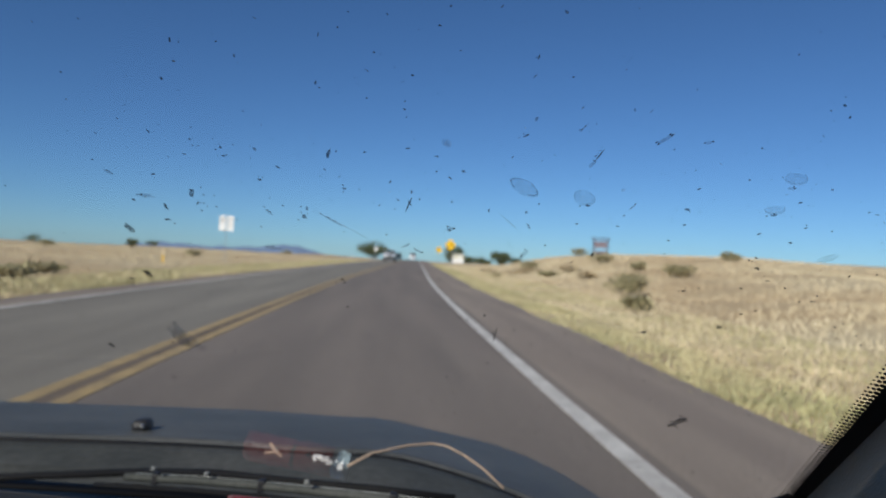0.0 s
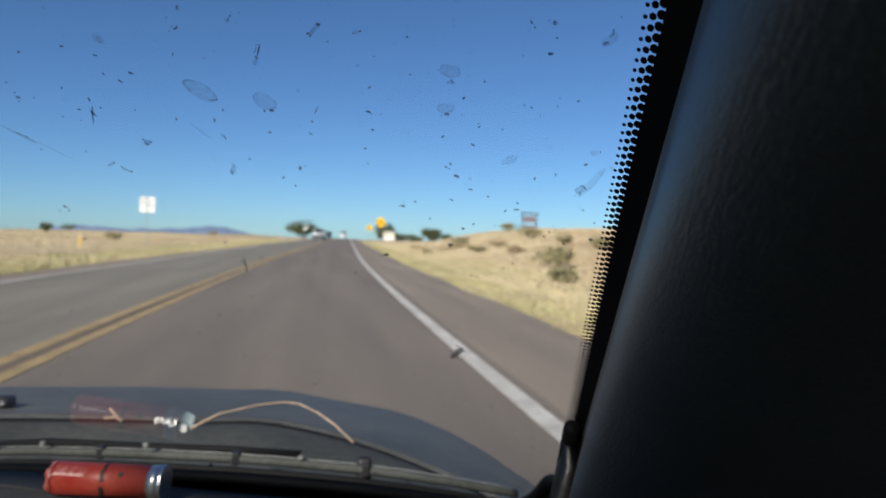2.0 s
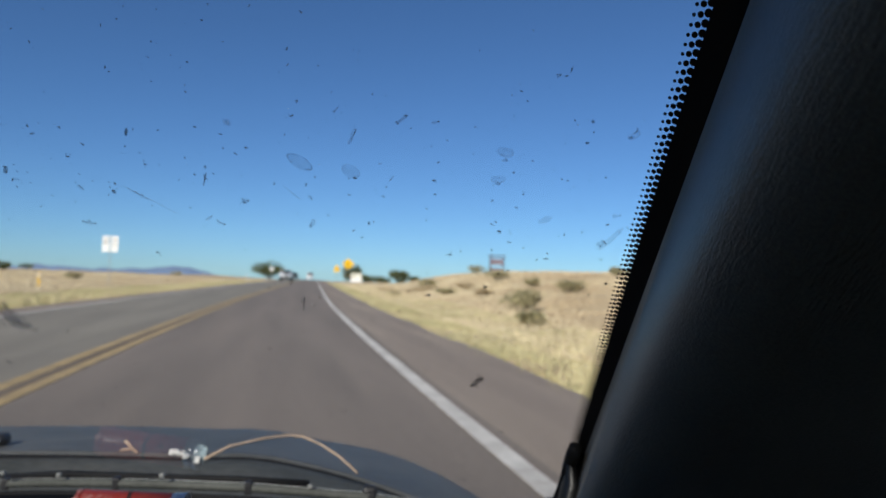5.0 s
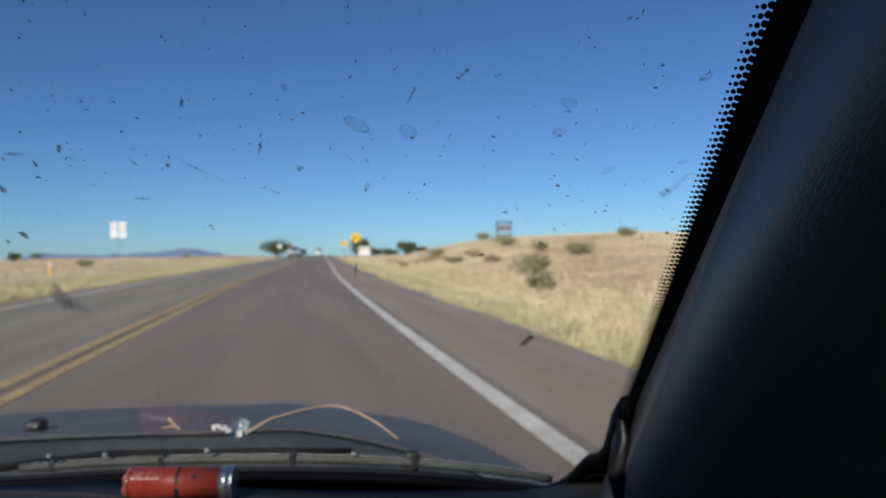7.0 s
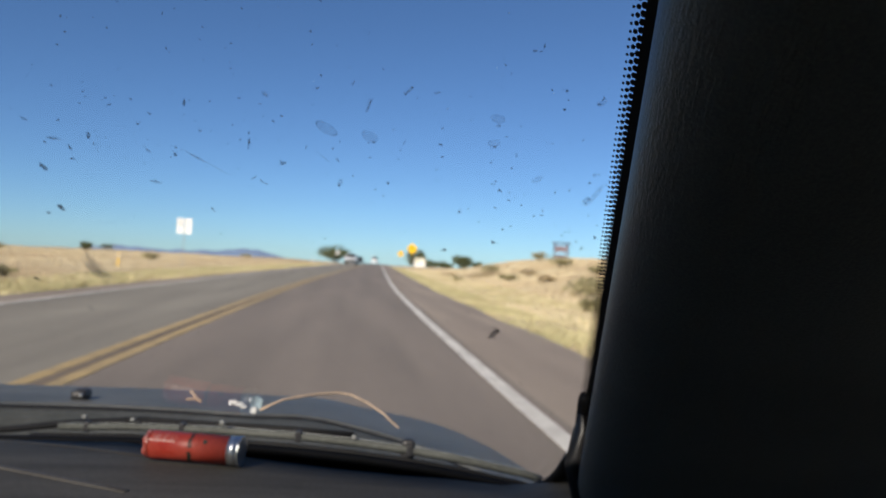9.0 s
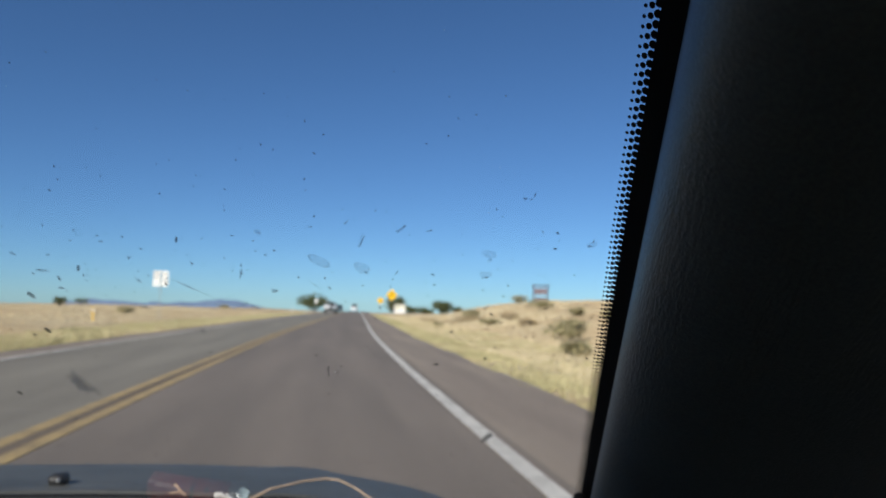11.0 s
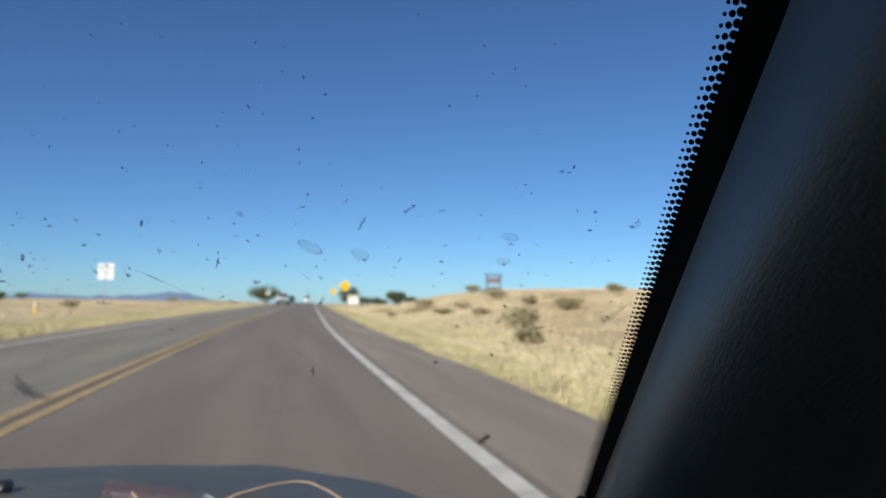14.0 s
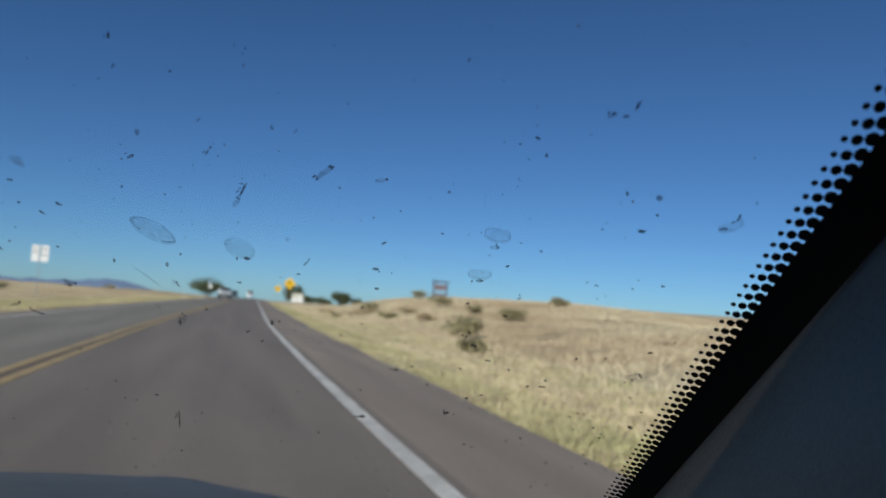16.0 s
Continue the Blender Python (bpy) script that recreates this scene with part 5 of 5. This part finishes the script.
part("crimped_end", bm, M_SHELL_WORN_GLINT, sh, "folded worn red crimp with pale scuffs and painted glints")
# Whitish highlight on the scuffed hull, painted as a pale patch.
part("scuff_highlight", surface(lambda u, v: Vector((-0.0325 + 0.019 * v + 0.0012 * math.sin(14 * u), 0.01022 * math.sin(u), 0.01022 * math.cos(u))), steps(radians(-62), radians(-28), 7), steps(0, 1, 5)), M_SHELL_WORN_GLINT, sh, "pale patch painting the whitish highlight on the scuffed hull")
part("printed_spot", cyl(0.0016, 0.001, Matrix.Translation((0.008, -0.0078, 0.0066)) @ Matrix.Rotation(radians(50), 4, "X"), 10), M_INK, sh, "dark printed spot")
hd = part("head", cyl(0.0104, 0.0078, Matrix.Translation((0.0278, 0, 0)) @ ROT, 28, bevel=0.0006), M_SHELL_HEAD, sh, "tarnished silver head", True)
part("rim", cyl(0.0109, 0.0013, Matrix.Translation((0.0322, 0, 0)) @ ROT, 28), M_SHELL_HEAD, hd, "raised rim")

st = thing("dry_stalk", "bent dry straw stalk caught on the wiper", "stalk", Matrix.Translation((0.1668, 0.7055, 0.9735)))
pts = [(0.004, 0.004, 0.004), (0.02, 0.016, 0.010), (0.045, 0.028, 0.013), (0.062, 0.034, 0.0135), (0.073, 0.035, 0.012), (0.086, 0.025, 0.008), (0.098, 0.010, 0.003), (0.110, -0.006, -0.005)]
part("stem", tube(pts, 0.0011, 8, 0.8), M_STRAW, st, "", True)
tw = thing("straw_bits", "short broken straw bits on the cowl", "straw", Matrix.Translation((0.1172, 0.7192, 0.9838)) @ Matrix.Scale(0.85, 4))
part("stem", tube([(0, 0, 0.006), (0.006, -0.003, 0.0), (0.010, -0.004, -0.003)], 0.0013, 6), M_STRAW, tw)
part("stem", tube([(-0.004, 0, -0.002), (0.004, 0, -0.001), (0.010, 0.001, -0.004)], 0.0012, 6), M_STRAW, tw)
sc = thing("paper_scrap", "small crumpled pale scrap on the cowl", "scrap", Matrix.Translation((0.1588, 0.7102, 0.981)))
rsc = random.Random(3)
for dx, dz, s, flat in ((-0.0075, 0.0015, 0.0055, 0.45), (-0.0040, 0.0010, 0.0048, 0.5), (-0.0005, -0.0012, 0.0036, 0.6), (0.0075, -0.0040, 0.0034, 1.2)):
    bm = box(s, s * 0.7, s * flat, (dx, 0, dz), s * 0.12)
    for v in bm.verts:
        v.co += Vector((rsc.gauss(0, s * 0.14), rsc.gauss(0, s * 0.12), rsc.gauss(0, s * 0.12)))
    part("flake", bm, M_SCRAP, sc, "crumpled white flake")
bm = surface(lambda u, v: Vector((0.0035 + 0.0085 * u + 0.002 * v, 0.002 * math.sin(3 * u), -0.004 + 0.0095 * v + 0.0012 * math.sin(5 * u))), steps(0, 1, 6), steps(0, 1, 6), 0.0003)
part("film_flake", bm, M_FLAKE, sc, "cloudy translucent film flake")
